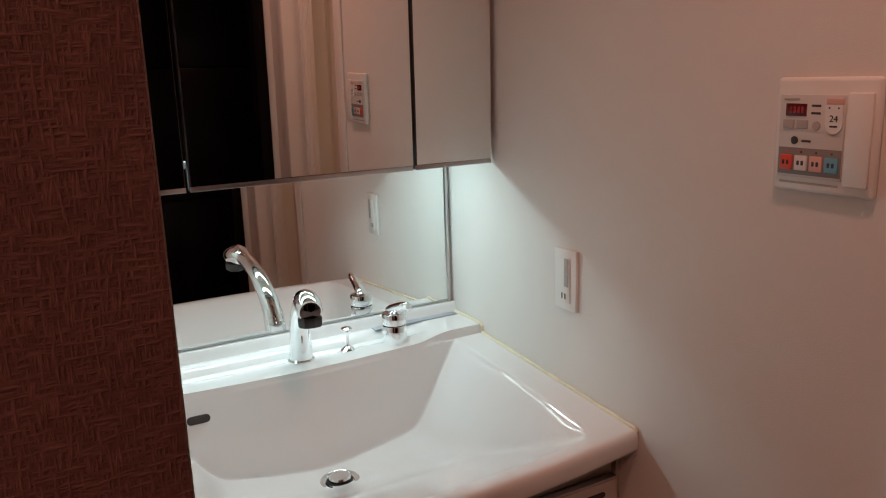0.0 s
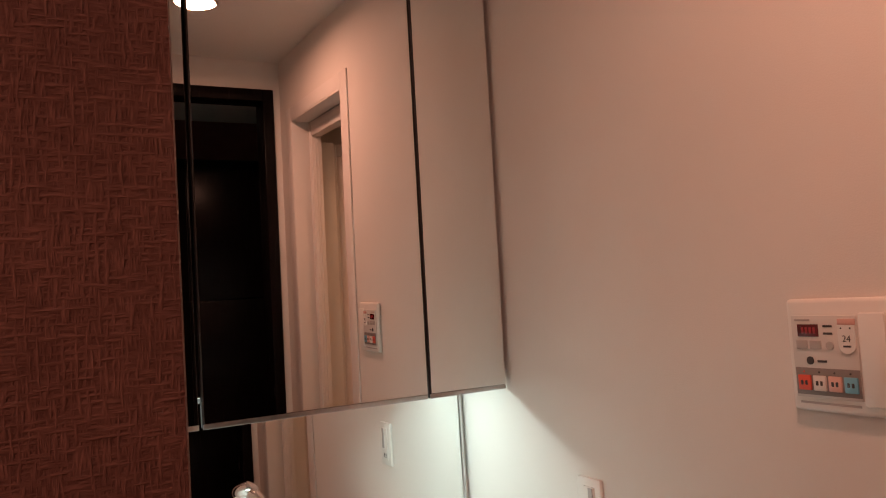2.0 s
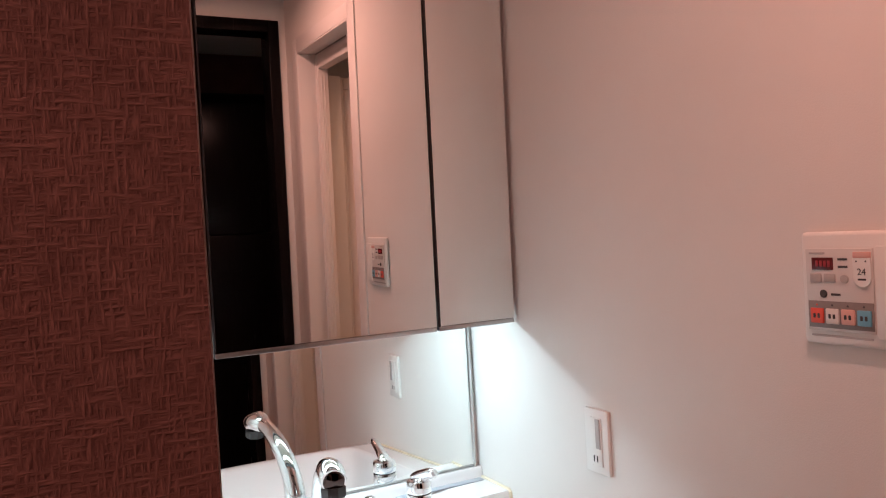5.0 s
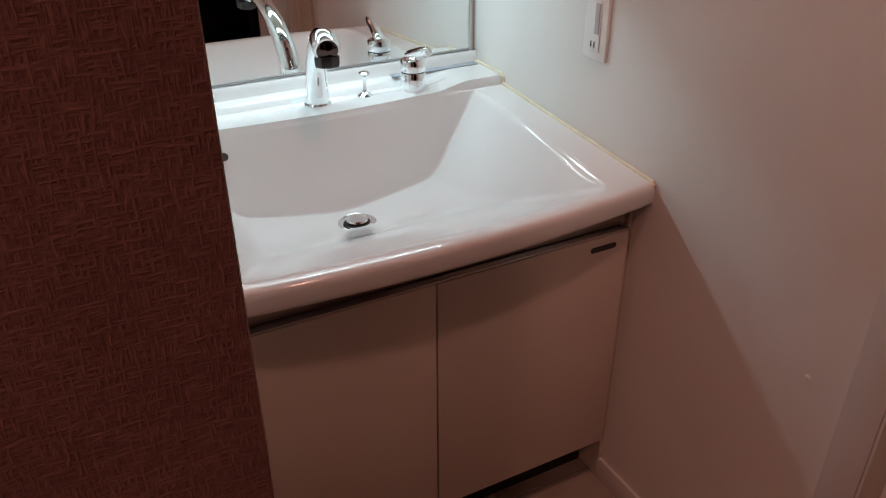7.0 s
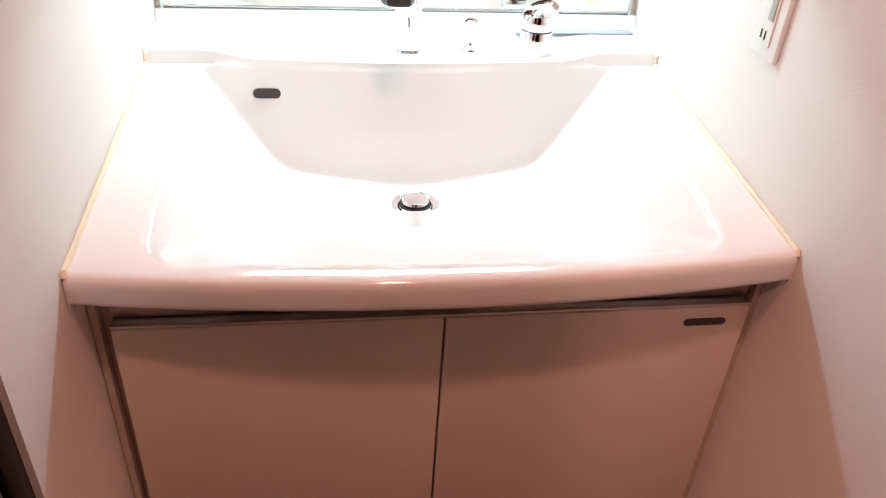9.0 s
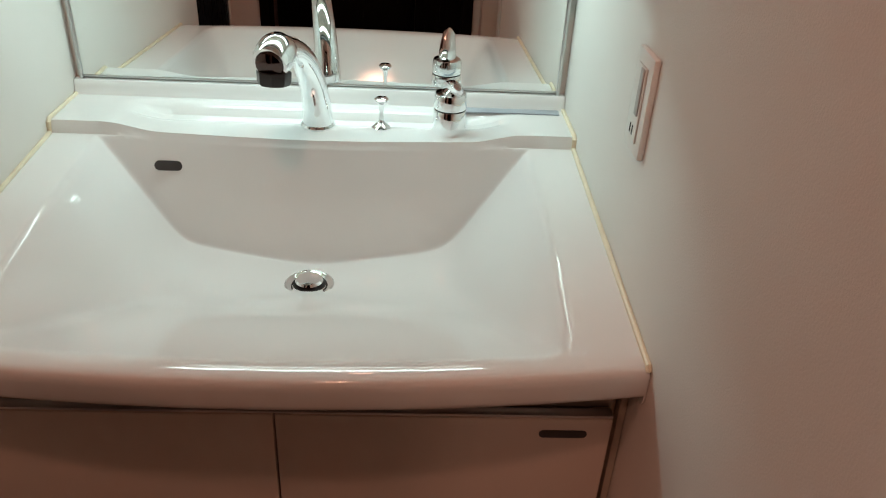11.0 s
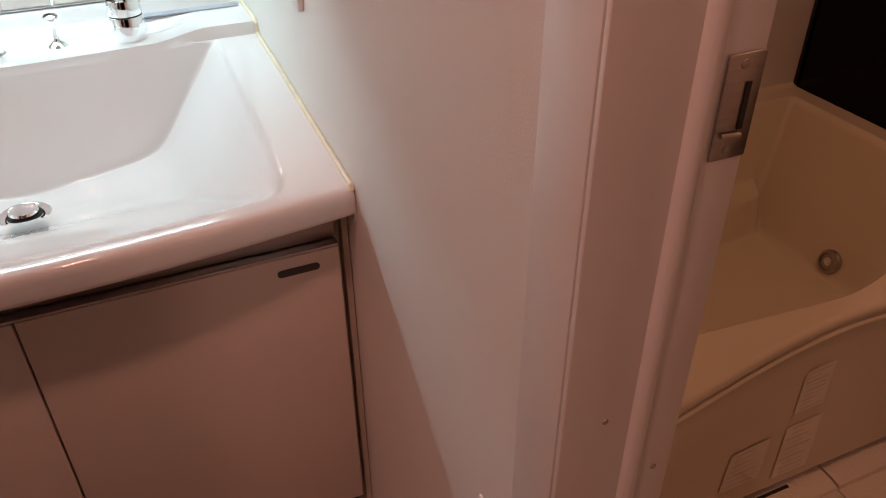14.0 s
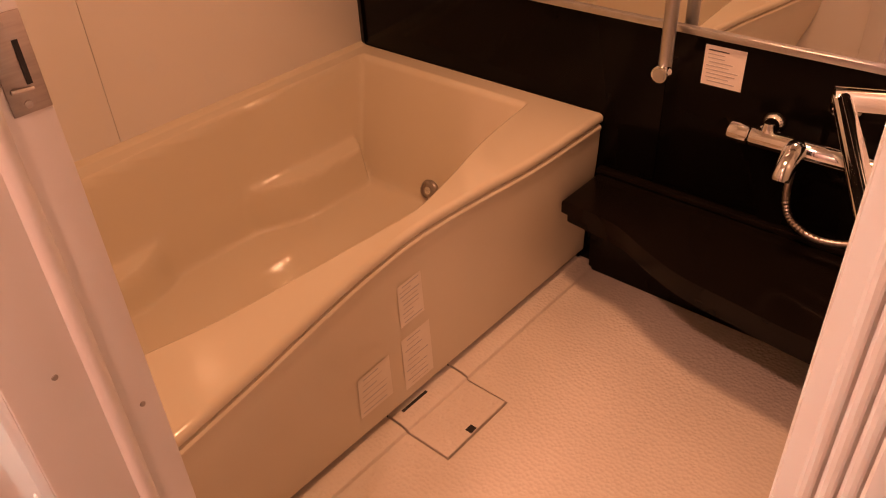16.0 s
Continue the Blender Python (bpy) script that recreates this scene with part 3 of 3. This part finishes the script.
# ---------------- mirrors ----------------
lm = thing("lower_mirror", "wide lower wall mirror above the basin deck", "mirror")
part("glass", B(-0.884, -0.018, -0.010, -0.004, 0.893, 1.32), M_MIRROR, lm)
part("frame_side", B(-0.018, -0.012, -0.014, -0.001, 0.886, 1.32, bevel=0.001), M_ALU, lm)
part("frame_side", B(-0.890, -0.884, -0.014, -0.001, 0.886, 1.32, bevel=0.001), M_ALU, lm)
part("frame_bottom", B(-0.884, -0.018, -0.0115, -0.001, 0.8893, 0.8925, bevel=0.0005), M_ALU, lm)

MT = 2.42
mc = thing("mirror_cabinet", "three-door mirrored wall cabinet with lit underside", "mirror cabinet")
part("body", B(-0.893, -0.010, -0.200, -0.002, 1.322, MT - 0.003), M_BODY, mc)
for x0, x1 in ((-0.892, -0.6870), (-0.6795, -0.2110), (-0.2045, -0.012)):
    d = part("mirror_door", B(x0, x1, -0.220, -0.203, 1.267, MT, bevel=0.0012), M_INK, mc)
    part("mirror_glass", B(x0 + 0.0025, x1 - 0.0025, -0.2245, -0.2202, 1.277, MT - 0.003), M_MIRROR, d, "mirror glass")
    part("grip_edge", B(x0, x1, -0.2245, -0.2202, 1.266, 1.2755, bevel=0.001), M_ALU, d, "aluminium lower edge")
for d in [o for o in mc.children if o.name.startswith("mirror_door")]:
    lean = Matrix.Translation((0, -0.212, 1.267)) @ pose(0, 0, 0, 1.0, 0, 0) @ Matrix.Translation((0, 0.212, -1.267))
    d.matrix_world = lean
    for g in d.children:
        if g.name.startswith("mirror_glass"):
            c = Vector((sum(v.co.x for v in g.data.vertices) / len(g.data.vertices), -0.2245, 1.8))
            g.matrix_local = Matrix.Translation(c + Vector((0, -0.0022, 0))) @ pose(0, 0, 0, 0, 0, -0.65) @ Matrix.Translation(-c)
part("end_panel", B(-0.0105, -0.0085, -0.203, -0.002, 1.29, MT), M_BODY, mc)
part("gap_back", B(-0.889, -0.012, -0.2025, -0.2005, 1.325, MT - 0.005), M_DARK, mc)
lt = thing("mirror_lamp", "white lamp housing under the mirror cabinet", "lamp")
part("tube", B(-0.80, -0.10, -0.135, -0.095, 1.3145, 1.3195, bevel=0.002), M_TUBE, lt, "glowing tube cover")
part("end_cap", B(-0.815, -0.80, -0.14, -0.09, 1.312, 1.3215, bevel=0.001), M_PLATE, lt)
part("end_cap", B(-0.10, -0.085, -0.14, -0.09, 1.312, 1.3215, bevel=0.001), M_PLATE, lt)

# ---------------- socket on the right wall ----------------
so = thing("wall_socket", "white wall plate with switch and socket slots", "socket")
part("plate", B(-0.009, 0.0, -0.525, -0.455, 0.984, 1.112, bevel=0.003), M_PLATE, so)
part("module", B(-0.0115, -0.009, -0.508, -0.472, 1.000, 1.096, bevel=0.0015), M_PLATE, so)
part("rocker", B(-0.0135, -0.0115, -0.505, -0.492, 1.035, 1.094, bevel=0.001), M_GREYP, so, "grey rocker edge")
for y in (-0.484, -0.494):
    part("slot", B(-0.0122, -0.0114, y - 0.0014, y + 0.0014, 1.008, 1.020), M_DARK, so)

# ---------------- bath heater remote ----------------
re = thing("bath_remote_panel", "white bath heater remote with coloured buttons and red display", "control panel")
part("plate", B(-0.012, 0.0, -1.125, -0.972, 1.292, 1.448, bevel=0.006, seg=3), M_PLATE, re)
RX = -0.0155
face = part("control_face", B(RX, -0.012, -1.080, -0.982, 1.312, 1.425, bevel=0.001), M_FACE, re, "pale control face")


def key(name, y0, y1, z0, z1, mat, parent, d=0.002, label=""):
    """A key on the remote: y0 nearer the basin, heights in metres."""
    return part(name, B(RX - d, RX + 0.0005, min(-y0, -y1), max(-y0, -y1), z0, z1, bevel=min(0.0012, d * 0.4)), mat, parent, label)


key("display", 0.992, 1.024, 1.396, 1.413, M_LCD, face, 0.0012, "dark red display")
for i in range(4):
    key("digit", 0.998 + 0.006 * i, 1.002 + 0.006 * i, 1.400, 1.409, M_DIGIT, face, 0.0016)
for a in (0.989, 1.010):
    key("arrow_key", a, a + 0.017, 1.379, 1.391, M_GREYP, face)
part("round_key", lathe(bmesh.new(), [(0, 0), (0.006, 0), (0.0055, 0.002), (0, 0.0022)], (RX, -1.040, 1.384), (-1, 0, 0), 18), M_GREYP, face)
part("dial_mark", lathe(bmesh.new(), [(0.0038, 0), (0.0056, 0), (0.0056, 0.0008), (0.0038, 0.0008)], (RX, -1.008, 1.363), (-1, 0, 0), 18), M_INK, face)
shield = [(-1.0535, 1.412), (-1.0535, 1.388)] + [(-1.066 - 0.0125 * math.cos(a), 1.388 - 0.014 * math.sin(a)) for a in np.linspace(math.pi * 0.96, math.pi * 0.04, 12)] + [(-1.0785, 1.388), (-1.0785, 1.412)]
big = part("large_key", ring_mesh(bmesh.new(), [[(x, y, z) for y, z in shield] for x in (RX, RX - 0.0022)]), M_PLATE, face)
key("large_key_top", 1.0535, 1.0785, 1.4125, 1.4205, M_PINK, face, 0.0016)
for a in (1.0575, 1.0705):
    key("pilot_lamp", a, a + 0.0028, 1.4065, 1.4095, M_INK, big, 0.0026)
num = bpy.data.curves.new("number", "FONT")
num.body, num.size, num.align_x, num.extrude = "24", 0.0125, "CENTER", 0.0002
num.materials.append(M_INK)
num_ob = new("number", num)
num_ob.parent = big
num_ob.matrix_world = Matrix(((0, 0, -1, RX - 0.0026), (-1, 0, 0, -1.066), (0, 1, 0, 1.390), (0, 0, 0, 1)))
key("print_bar", 1.060, 1.072, 1.3825, 1.3855, M_INK, big, 0.0026)
for z in (1.399, 1.409):
    key("print_bar", 1.031, 1.045, z, z + 0.003, M_INK, face, 0.0006)
key("print_bar", 1.019, 1.033, 1.361, 1.364, M_INK, face, 0.0006)
key("print_bar", 0.988, 1.012, 1.4175, 1.4205, M_GREYP, face, 0.0006)
band = key("button_band", 0.984, 1.0795, 1.316, 1.353, M_BAND, face, 0.0006, "grey band under the buttons")
for i, mat in enumerate((M_RED, M_BEIGE, M_PINK, M_BLUE)):
    a = 0.988 + 0.023 * i
    kk = key("button", a, a + 0.0195, 1.322, 1.343, mat, face, 0.0030)
    key("button_print", a + 0.004, a + 0.0085, 1.329, 1.336, M_INK, kk, 0.0034)
    key("button_print", a + 0.0105, a + 0.015, 1.329, 1.336, M_INK, kk, 0.0034)
    part("pilot_lamp", lathe(bmesh.new(), [(0, 0), (0.0014, 0), (0.001, 0.001), (0, 0.001)], (RX - 0.0006, -a - 0.009, 1.3475), (-1, 0, 0), 10), M_RED if i == 0 else M_INK, face)
part("side_cover", B(-0.0165, -0.012, -1.118, -1.083, 1.306, 1.428, bevel=0.002), M_PLATE, re)
part("print_line", B(-0.0126, -0.0118, -1.075, -0.985, 1.303, 1.306), M_GREYP, re)

ws = thing("wall_stop", "tiny round white stopper on the wall", "door stop")
part("cap", lathe(bmesh.new(), [(0, 0), (0.005, 0), (0.0045, 0.002), (0.002, 0.003), (0, 0.003)], (0, -1.10, 0.62), (-1, 0, 0), 16), M_PLATE, ws)

# ---------------- bathtub ----------------


def interp(x, pts):
    return float(np.interp(x, [p[0] for p in pts], [p[1] for p in pts]))


OUT = [tuple(p[:2]) for p in spline([(0.10, -1.012, 0), (0.19, -0.999, 0), (0.36, -0.972, 0), (0.49, -0.948, 0), (0.65, -0.922, 0), (0.82, -0.907, 0), (1.0, -0.917, 0), (1.19, -0.936, 0), (1.463, -0.940, 0)], 6)]
INN = [tuple(p[:2]) for p in spline([(0.10, -0.77, 0), (0.243, -0.793, 0), (0.41, -0.826, 0), (0.605, -0.843, 0), (0.80, -0.858, 0), (0.885, -0.857, 0), (1.02, -0.827, 0), (1.2, -0.782, 0), (1.463, -0.745, 0)], 6)]
RIM = 0.46


def tub_z(x, y):
    """Height of the tub: flat rim, steep sides, stepped arm rests, gently sloped bottom."""
    yi = interp(x, INN)
    bk = -0.155 - 0.02 * sstep(0.9, 0.3, x) if x < 0.9 else -0.155
    wall_b = (bk - y) * 6.0
    ridge = 0.09 * (sstep(0.74, 1.06, x) * (1 - sstep(1.27, 1.33, x)) + 1 - sstep(0.50, 0.74, x))
    low_b = max(0.212 + (bk - 0.0355 - y) * 0.30, 0.232 + (bk - ridge - y) * 6.0)
    wall_f = (y - yi) * 5.0
    end_f = (1.405 - x) * 3.0
    end_n = (x - 0.19) * 1.9
    bottom = 0.345 - 0.02 * (1 - sstep(0.4, 1.2, x))
    d = smin([wall_b, low_b, wall_f, end_f, end_n, bottom], 0.015)
    return RIM - max(0.0, d)


tub = thing("bathtub", "cream built-in bathtub with curved rim and arm rests", "bathtub")
bm = bmesh.new()
tx = np.linspace(0.102, 1.463, 170)
ts = np.linspace(0, 1, 190)
grid = []
for x in tx:
    yo_ = interp(x, OUT)
    col = []
    for s in ts:
        yi_ = interp(x, INN) - 0.004
        y = -0.092 + (yi_ + 0.092) * s / 0.82 if s < 0.82 else yi_ + (yo_ + 0.012 - yi_) * (s - 0.82) / 0.18
        z = tub_z(x, y) + (0.012 * (1 - sstep(0.0, 0.02, s)))
        col.append(bm.verts.new((x, y, z)))
    for o, z in ((0.006, 0.4585), (0.002, 0.455), (0.0, 0.450), (0.0, 0.441), (0.002, 0.4385), (0.012, 0.437)):
        col.append(bm.verts.new((x, yo_ + o, z)))
    grid.append(col)
for a, b in zip(grid, grid[1:]):
    for i in range(len(a) - 1):
        bm.faces.new((a[i], b[i], b[i + 1], a[i + 1]))
shell = part("shell", bm, M_TUB, tub)
shell.data.set_sharp_from_angle(angle=radians(120))
# apron: face follows the rim at the top and draws in to a straight foot
bm = bmesh.new()
rings = []
for x in np.linspace(0.102, 1.455, 90):
    yo_ = interp(x, OUT)
    cut = [(yo_ + 0.012, 0.4365), (yo_ + 0.008, 0.4355), (yo_ + 0.0005, 0.433), (yo_ - 0.0025, 0.428), (yo_ - 0.002, 0.422), (yo_ + 0.001, 0.416)]
    for f in np.linspace(0.08, 1, 14):
        cut.append(((yo_ + 0.001) * (1 - sstep(0, 1, f)) + (-0.915) * sstep(0, 1, f), 0.416 - (0.416 - 0.048) * f))
    cut += [(-0.908, 0.045), (-0.89, 0.045), (-0.885, 0.4365)]
    rings.append([(x, a, b) for a, b in cut])
ring_mesh(bm, rings)
part("apron", bm, M_APRON, tub)
# black strip: the shade below the apron is put in as colour
part("shade_strip", B(0.102, 1.44, -0.897, -0.88, 0.0, 0.045), M_DARK, tub, "black strip painted as the shade under the apron")
plug = part("suction_fitting", lathe(bmesh.new(), [(0, 0), (0.031, -0.01), (0.032, 0.006), (0.028, 0.012), (0.022, 0.014), (0.020, 0.008), (0, 0.006)], (1.303, -0.49, 0.157), (-1, 0, 0.33), 32), M_STEEL, tub, "round dark metal water inlet")
part("inlet_cap", lathe(bmesh.new(), [(0, 0), (0.012, 0), (0.011, 0.008), (0, 0.010)], (1.299, -0.49, 0.159), (-1, 0, 0.33), 20), M_CHROME, plug)


def apron_y(x, z):
    f = min(1, max(0, (0.416 - z) / 0.368))
    return (interp(x, OUT) + 0.001) * (1 - sstep(0, 1, f)) - 0.915 * sstep(0, 1, f)


def label_sheet(name, x0, x1, z0, z1, rows, label):
    """A thin printed label on the apron with bars for its print."""
    th = thing(name, label, "label")
    nx, nz = 6, 6
    bm = bmesh.new()
    g = [[bm.verts.new((x, apron_y(x, z) - 0.0022, z)) for x in np.linspace(x0, x1, nx)] for z in np.linspace(z0, z1, nz)]
    for a, b in zip(g, g[1:]):
        for i in range(nx - 1):
            bm.faces.new((a[i], a[i + 1], b[i + 1], b[i]))
    part("sheet", bm, M_LABEL, th, smooth=False)
    rnd = random.Random(len(name) + rows)
    for r in range(rows):
        z = z1 - (z1 - z0) * (r + 0.7) / (rows + 0.4)
        a = x0 + (x1 - x0) * rnd.uniform(0.06, 0.2)
        b = x1 - (x1 - x0) * rnd.uniform(0.06, 0.45)
        bm = bmesh.new()
        g = [[bm.verts.new((x, apron_y(x, zz) - 0.0026, zz)) for x in np.linspace(a, b, 5)] for zz in (z - 0.0013, z + 0.0013)]
        for i in range(4):
            bm.faces.new((g[0][i], g[0][i + 1], g[1][i + 1], g[1][i]))
        part("print_bar", bm, M_PRINT if r % 2 else M_GREYP, th, smooth=False)
    return th


label_sheet("warning_label", 0.740, 0.815, 0.25, 0.355, 9, "pale printed instruction label on the tub apron")
label_sheet("care_label", 0.735, 0.825, 0.075, 0.218, 10, "pale printed care label on the tub apron")
label_sheet("notice_label", 0.600, 0.695, 0.10, 0.212, 7, "pale printed notice label on the tub apron")

# ---------------- wash side: shelf, bar, mirror, mixer ----------------
shelf = thing("wash_counter", "black glossy curved wash counter along the wall", "counter")
edge = [tuple(p[:2]) for p in spline([(1.285, -0.945, 0), (1.275, -1.02, 0), (1.262, -1.11, 0), (1.215, -1.21, 0), (1.178, -1.31, 0), (1.160, -1.44, 0), (1.143, -1.58, 0), (1.14, -1.80, 0), (1.14, -2.015, 0)], 6)]
part("top", slab(bmesh.new(), edge + [(1.462, -2.015), (1.462, -0.945)], 0.268, 0.305, 0.010), M_BLACKSHELF, shelf)
inner = [(x + 0.03, y) for x, y in edge]
part("lower_skirt", slab(bmesh.new(), inner + [(1.462, -2.012), (1.462, -0.95)], 0.225, 0.267), M_BLACKSHELF, shelf)
part("back_lip", B(1.44, 1.4625, -2.015, -0.945, 0.3052, 0.322, bevel=0.004), M_BLACKSHELF, shelf)
part("leg_panel", B(1.43, 1.46, -2.01, -0.95, 0.012, 0.224), M_BLACKSHELF, shelf)

bmir = thing("bath_mirror", "wide low bathroom mirror with slim metal frame", "mirror")
part("glass", B(1.457, 1.461, -1.85, -0.50, 0.722, 1.16), M_MIRROR, bmir)
part("frame_bottom", B(1.448, 1.4635, -1.86, -0.49, 0.706, 0.7215, bevel=0.002), M_ALU, bmir)
part("frame_top", B(1.448, 1.4635, -1.86, -0.49, 1.1605, 1.176, bevel=0.002), M_ALU, bmir)

bar = thing("shower_slide_bar", "vertical steel slide bar on black wall", "grab bar")
part("tube", sweep(bmesh.new(), [(1.405, -1.112, 0.640), (1.405, -1.112, 1.90)], 0.0145, 20), M_ALU, bar)
for z in (0.632, 1.86):
    br = part("bracket", lathe(bmesh.new(), [(0, 0), (0.016, 0), (0.016, 0.006), (0.0145, 0.012), (0.0145, 0.058), (0.0195, 0.060), (0.0195, 0.080), (0.018, 0.083), (0, 0.084)], (1.463, -1.112, z), (-1, 0, 0), 28), M_CHROME, bar)
    part("face_disc", lathe(bmesh.new(), [(0, 0), (0.015, 0), (0.014, 0.002), (0, 0.0025)], (1.3792, -1.112, z), (-1, 0, 0), 24), M_ALU, br)

st = thing("wall_sticker", "white printed notice sticker on black panel", "sticker")
part("sheet", B(1.4625, 1.464, -1.262, -1.172, 0.600, 0.688), M_PAPER, st)
rs = random.Random(5)
for i in range(9):
    z = 0.678 - i * 0.0085
    a = rs.uniform(-1.185, -1.178)
    b = rs.uniform(-1.255, -1.215)
    part("print_bar", B(1.4618, 1.4626, b, a, z - 0.0012, z + 0.0012), M_GREYP if i else M_INK, st)

mx = thing("shower_mixer", "chrome wall-mounted thermostatic bath mixer with hose", "shower mixer")
zc = 0.535
part("left_knob", lathe(bmesh.new(), [(0, 0), (0.020, 0), (0.022, 0.003), (0.022, 0.040), (0.0195, 0.043), (0, 0.043)], (1.40, -1.278, zc + 0.008), (0, -1, 0), 24), M_CHROME, mx)
part("body", lathe(bmesh.new(), [(0.0195, 0), (0.021, 0.003), (0.021, 0.19), (0.0195, 0.193)], (1.40, -1.324, zc + 0.008), (0, -1, 0), 28), M_CHROME, mx)
part("right_knob", lathe(bmesh.new(), [(0, 0), (0.0225, 0), (0.024, 0.003), (0.024, 0.052), (0.021, 0.056), (0, 0.057)], (1.40, -1.521, zc + 0.008), (0, -1, 0), 24), M_CHROME, mx)
for y in (-1.345, -1.505):
    part("wall_flange", lathe(bmesh.new(), [(0, 0), (0.024, 0), (0.022, 0.008), (0.016, 0.014), (0.014, 0.05)], (1.463, y, zc + 0.018), (-1, 0, 0), 26), M_CHROME, mx)
cs = spline([(1.40, -1.42, zc + 0.008), (1.375, -1.42, zc + 0.004), (1.340, -1.42, zc - 0.014), (1.328, -1.42, zc - 0.034)], 6)
part("spout", sweep(bmesh.new(), cs, [0.022, 0.023, 0.024, 0.0245, 0.0245, 0.024, 0.0235, 0.023, 0.022, 0.0215, 0.021, 0.020, 0.0195, 0.019, 0.0188, 0.0186, 0.0185, 0.018, 0.017], 20), M_CHROME, mx)
part("diverter", lathe(bmesh.new(), [(0, 0), (0.012, 0), (0.013, 0.006), (0.010, 0.02), (0, 0.022)], (1.40, -1.355, zc + 0.026), (0, 0, 1), 20), M_CHROME, mx)
hp = spline([(1.39, -1.42, zc - 0.02), (1.385, -1.425, 0.43), (1.375, -1.455, 0.387), (1.37, -1.52, 0.374), (1.38, -1.60, 0.405), (1.40, -1.66, 0.52), (1.41, -1.66, 0.75), (1.40, -1.58, 1.05), (1.39, -1.50, 1.30)], 14)
part("hose", sweep(bmesh.new(), hp, [0.0086 if i % 2 else 0.0070 for i in range(len(hp))], 14), M_STEEL, mx, "ribbed metal shower hose")
hook = thing("shower_hook", "chrome shower head hook on black wall", "hook")
part("plate", lathe(bmesh.new(), [(0, 0), (0.022, 0), (0.02, 0.008), (0.01, 0.012), (0.009, 0.04)], (1.463, -1.485, 0.625), (-1, 0, 0), 22), M_CHROME, hook)
part("cup", lathe(bmesh.new(), [(0, 0), (0.015, 0), (0.017, 0.025), (0.013, 0.03), (0, 0.03)], (1.415, -1.485, 0.615), (-0.3, 0, 1), 20), M_CHROME, hook)

# ---------------- bath door, open into the bathroom ----------------
bd = tagged(new("door_bath"), "white framed bathroom door with frosted panel, standing open", "door", "", "structure")
L = 0.55
for nm, a in (("stile", (0.0, 0.022, -0.034, 0.0, 0.02, 2.10)), ("stile", (L - 0.05, L, -0.034, 0.0, 0.02, 2.10)), ("rail", (0.0225, L - 0.0505, -0.034, 0.0, 0.02, 0.10)), ("rail", (0.0225, L - 0.0505, -0.034, 0.0, 2.05, 2.10))):
    part(nm, B(*a, bevel=0.002), M_TRIM, bd)
part("panel", B(0.0228, L - 0.051, -0.024, -0.008, 0.101, 2.049), M_DOORPANEL, bd, "frosted panel")
tbar = part("towel_bar", sweep(bmesh.new(), [(0.07, 0.052, 1.0), (0.50, 0.052, 1.0)], 0.009, 16), M_CHROME, bd, "chrome towel bar")
for x in (0.07, 0.50):
    part("bracket", sweep(bmesh.new(), [(x, 0.0, 1.0), (x, 0.060, 1.0)], 0.011, 16), M_CHROME, tbar, "chrome bracket")
bd.matrix_world = pose(0.19, -1.893, 0, 0, 0, 23)

# ---------------- wall and floor pieces last ----------------
far = bpy.data.objects["wall_bath_far"]
for y0, y1 in ((-1.0895, -0.0905), (-2.019, -1.0915)):
    part("panel", B(BATH_X, BATH_X + 0.0115, y0, y1, 0.0, 2.199, bevel=0.001), M_BLACKPANEL, far)
sidew = bpy.data.objects["wall_bath_side"]
for x0, x1 in ((0.102, 0.6451), (0.6459, BATH_X - 0.001)):
    part("panel", B(x0, x1, -0.0945, -0.0905, 0.30, 2.199, bevel=0.001), M_BATHWALL, sidew)
part("corner_strip", B(BATH_X - 0.006, BATH_X - 0.0005, -0.102, -0.0955, 0.46, 2.19), M_DARK, sidew)

fl = bpy.data.objects["floor"]
T = 0.30
tile = mesh_of("tile", B(-T / 2 + 0.0012, T / 2 - 0.0012, -T / 2 + 0.0012, T / 2 - 0.0012, -0.008, 0.0, bevel=0.0008, seg=1), M_TILEW)
for i in range(8):
    for j in range(7):
        x, y = -2.2 + T / 2 + i * T, -0.02 - T / 2 - j * T
        if x + T / 2 < 0.21 and y > FRONT - 0.25 and (x > -0.99 or y < -1.4):
            o = new("tile", tile)
            o.parent = fl
            o.location = (x - 0.2 + 0.045, y, -0.004)
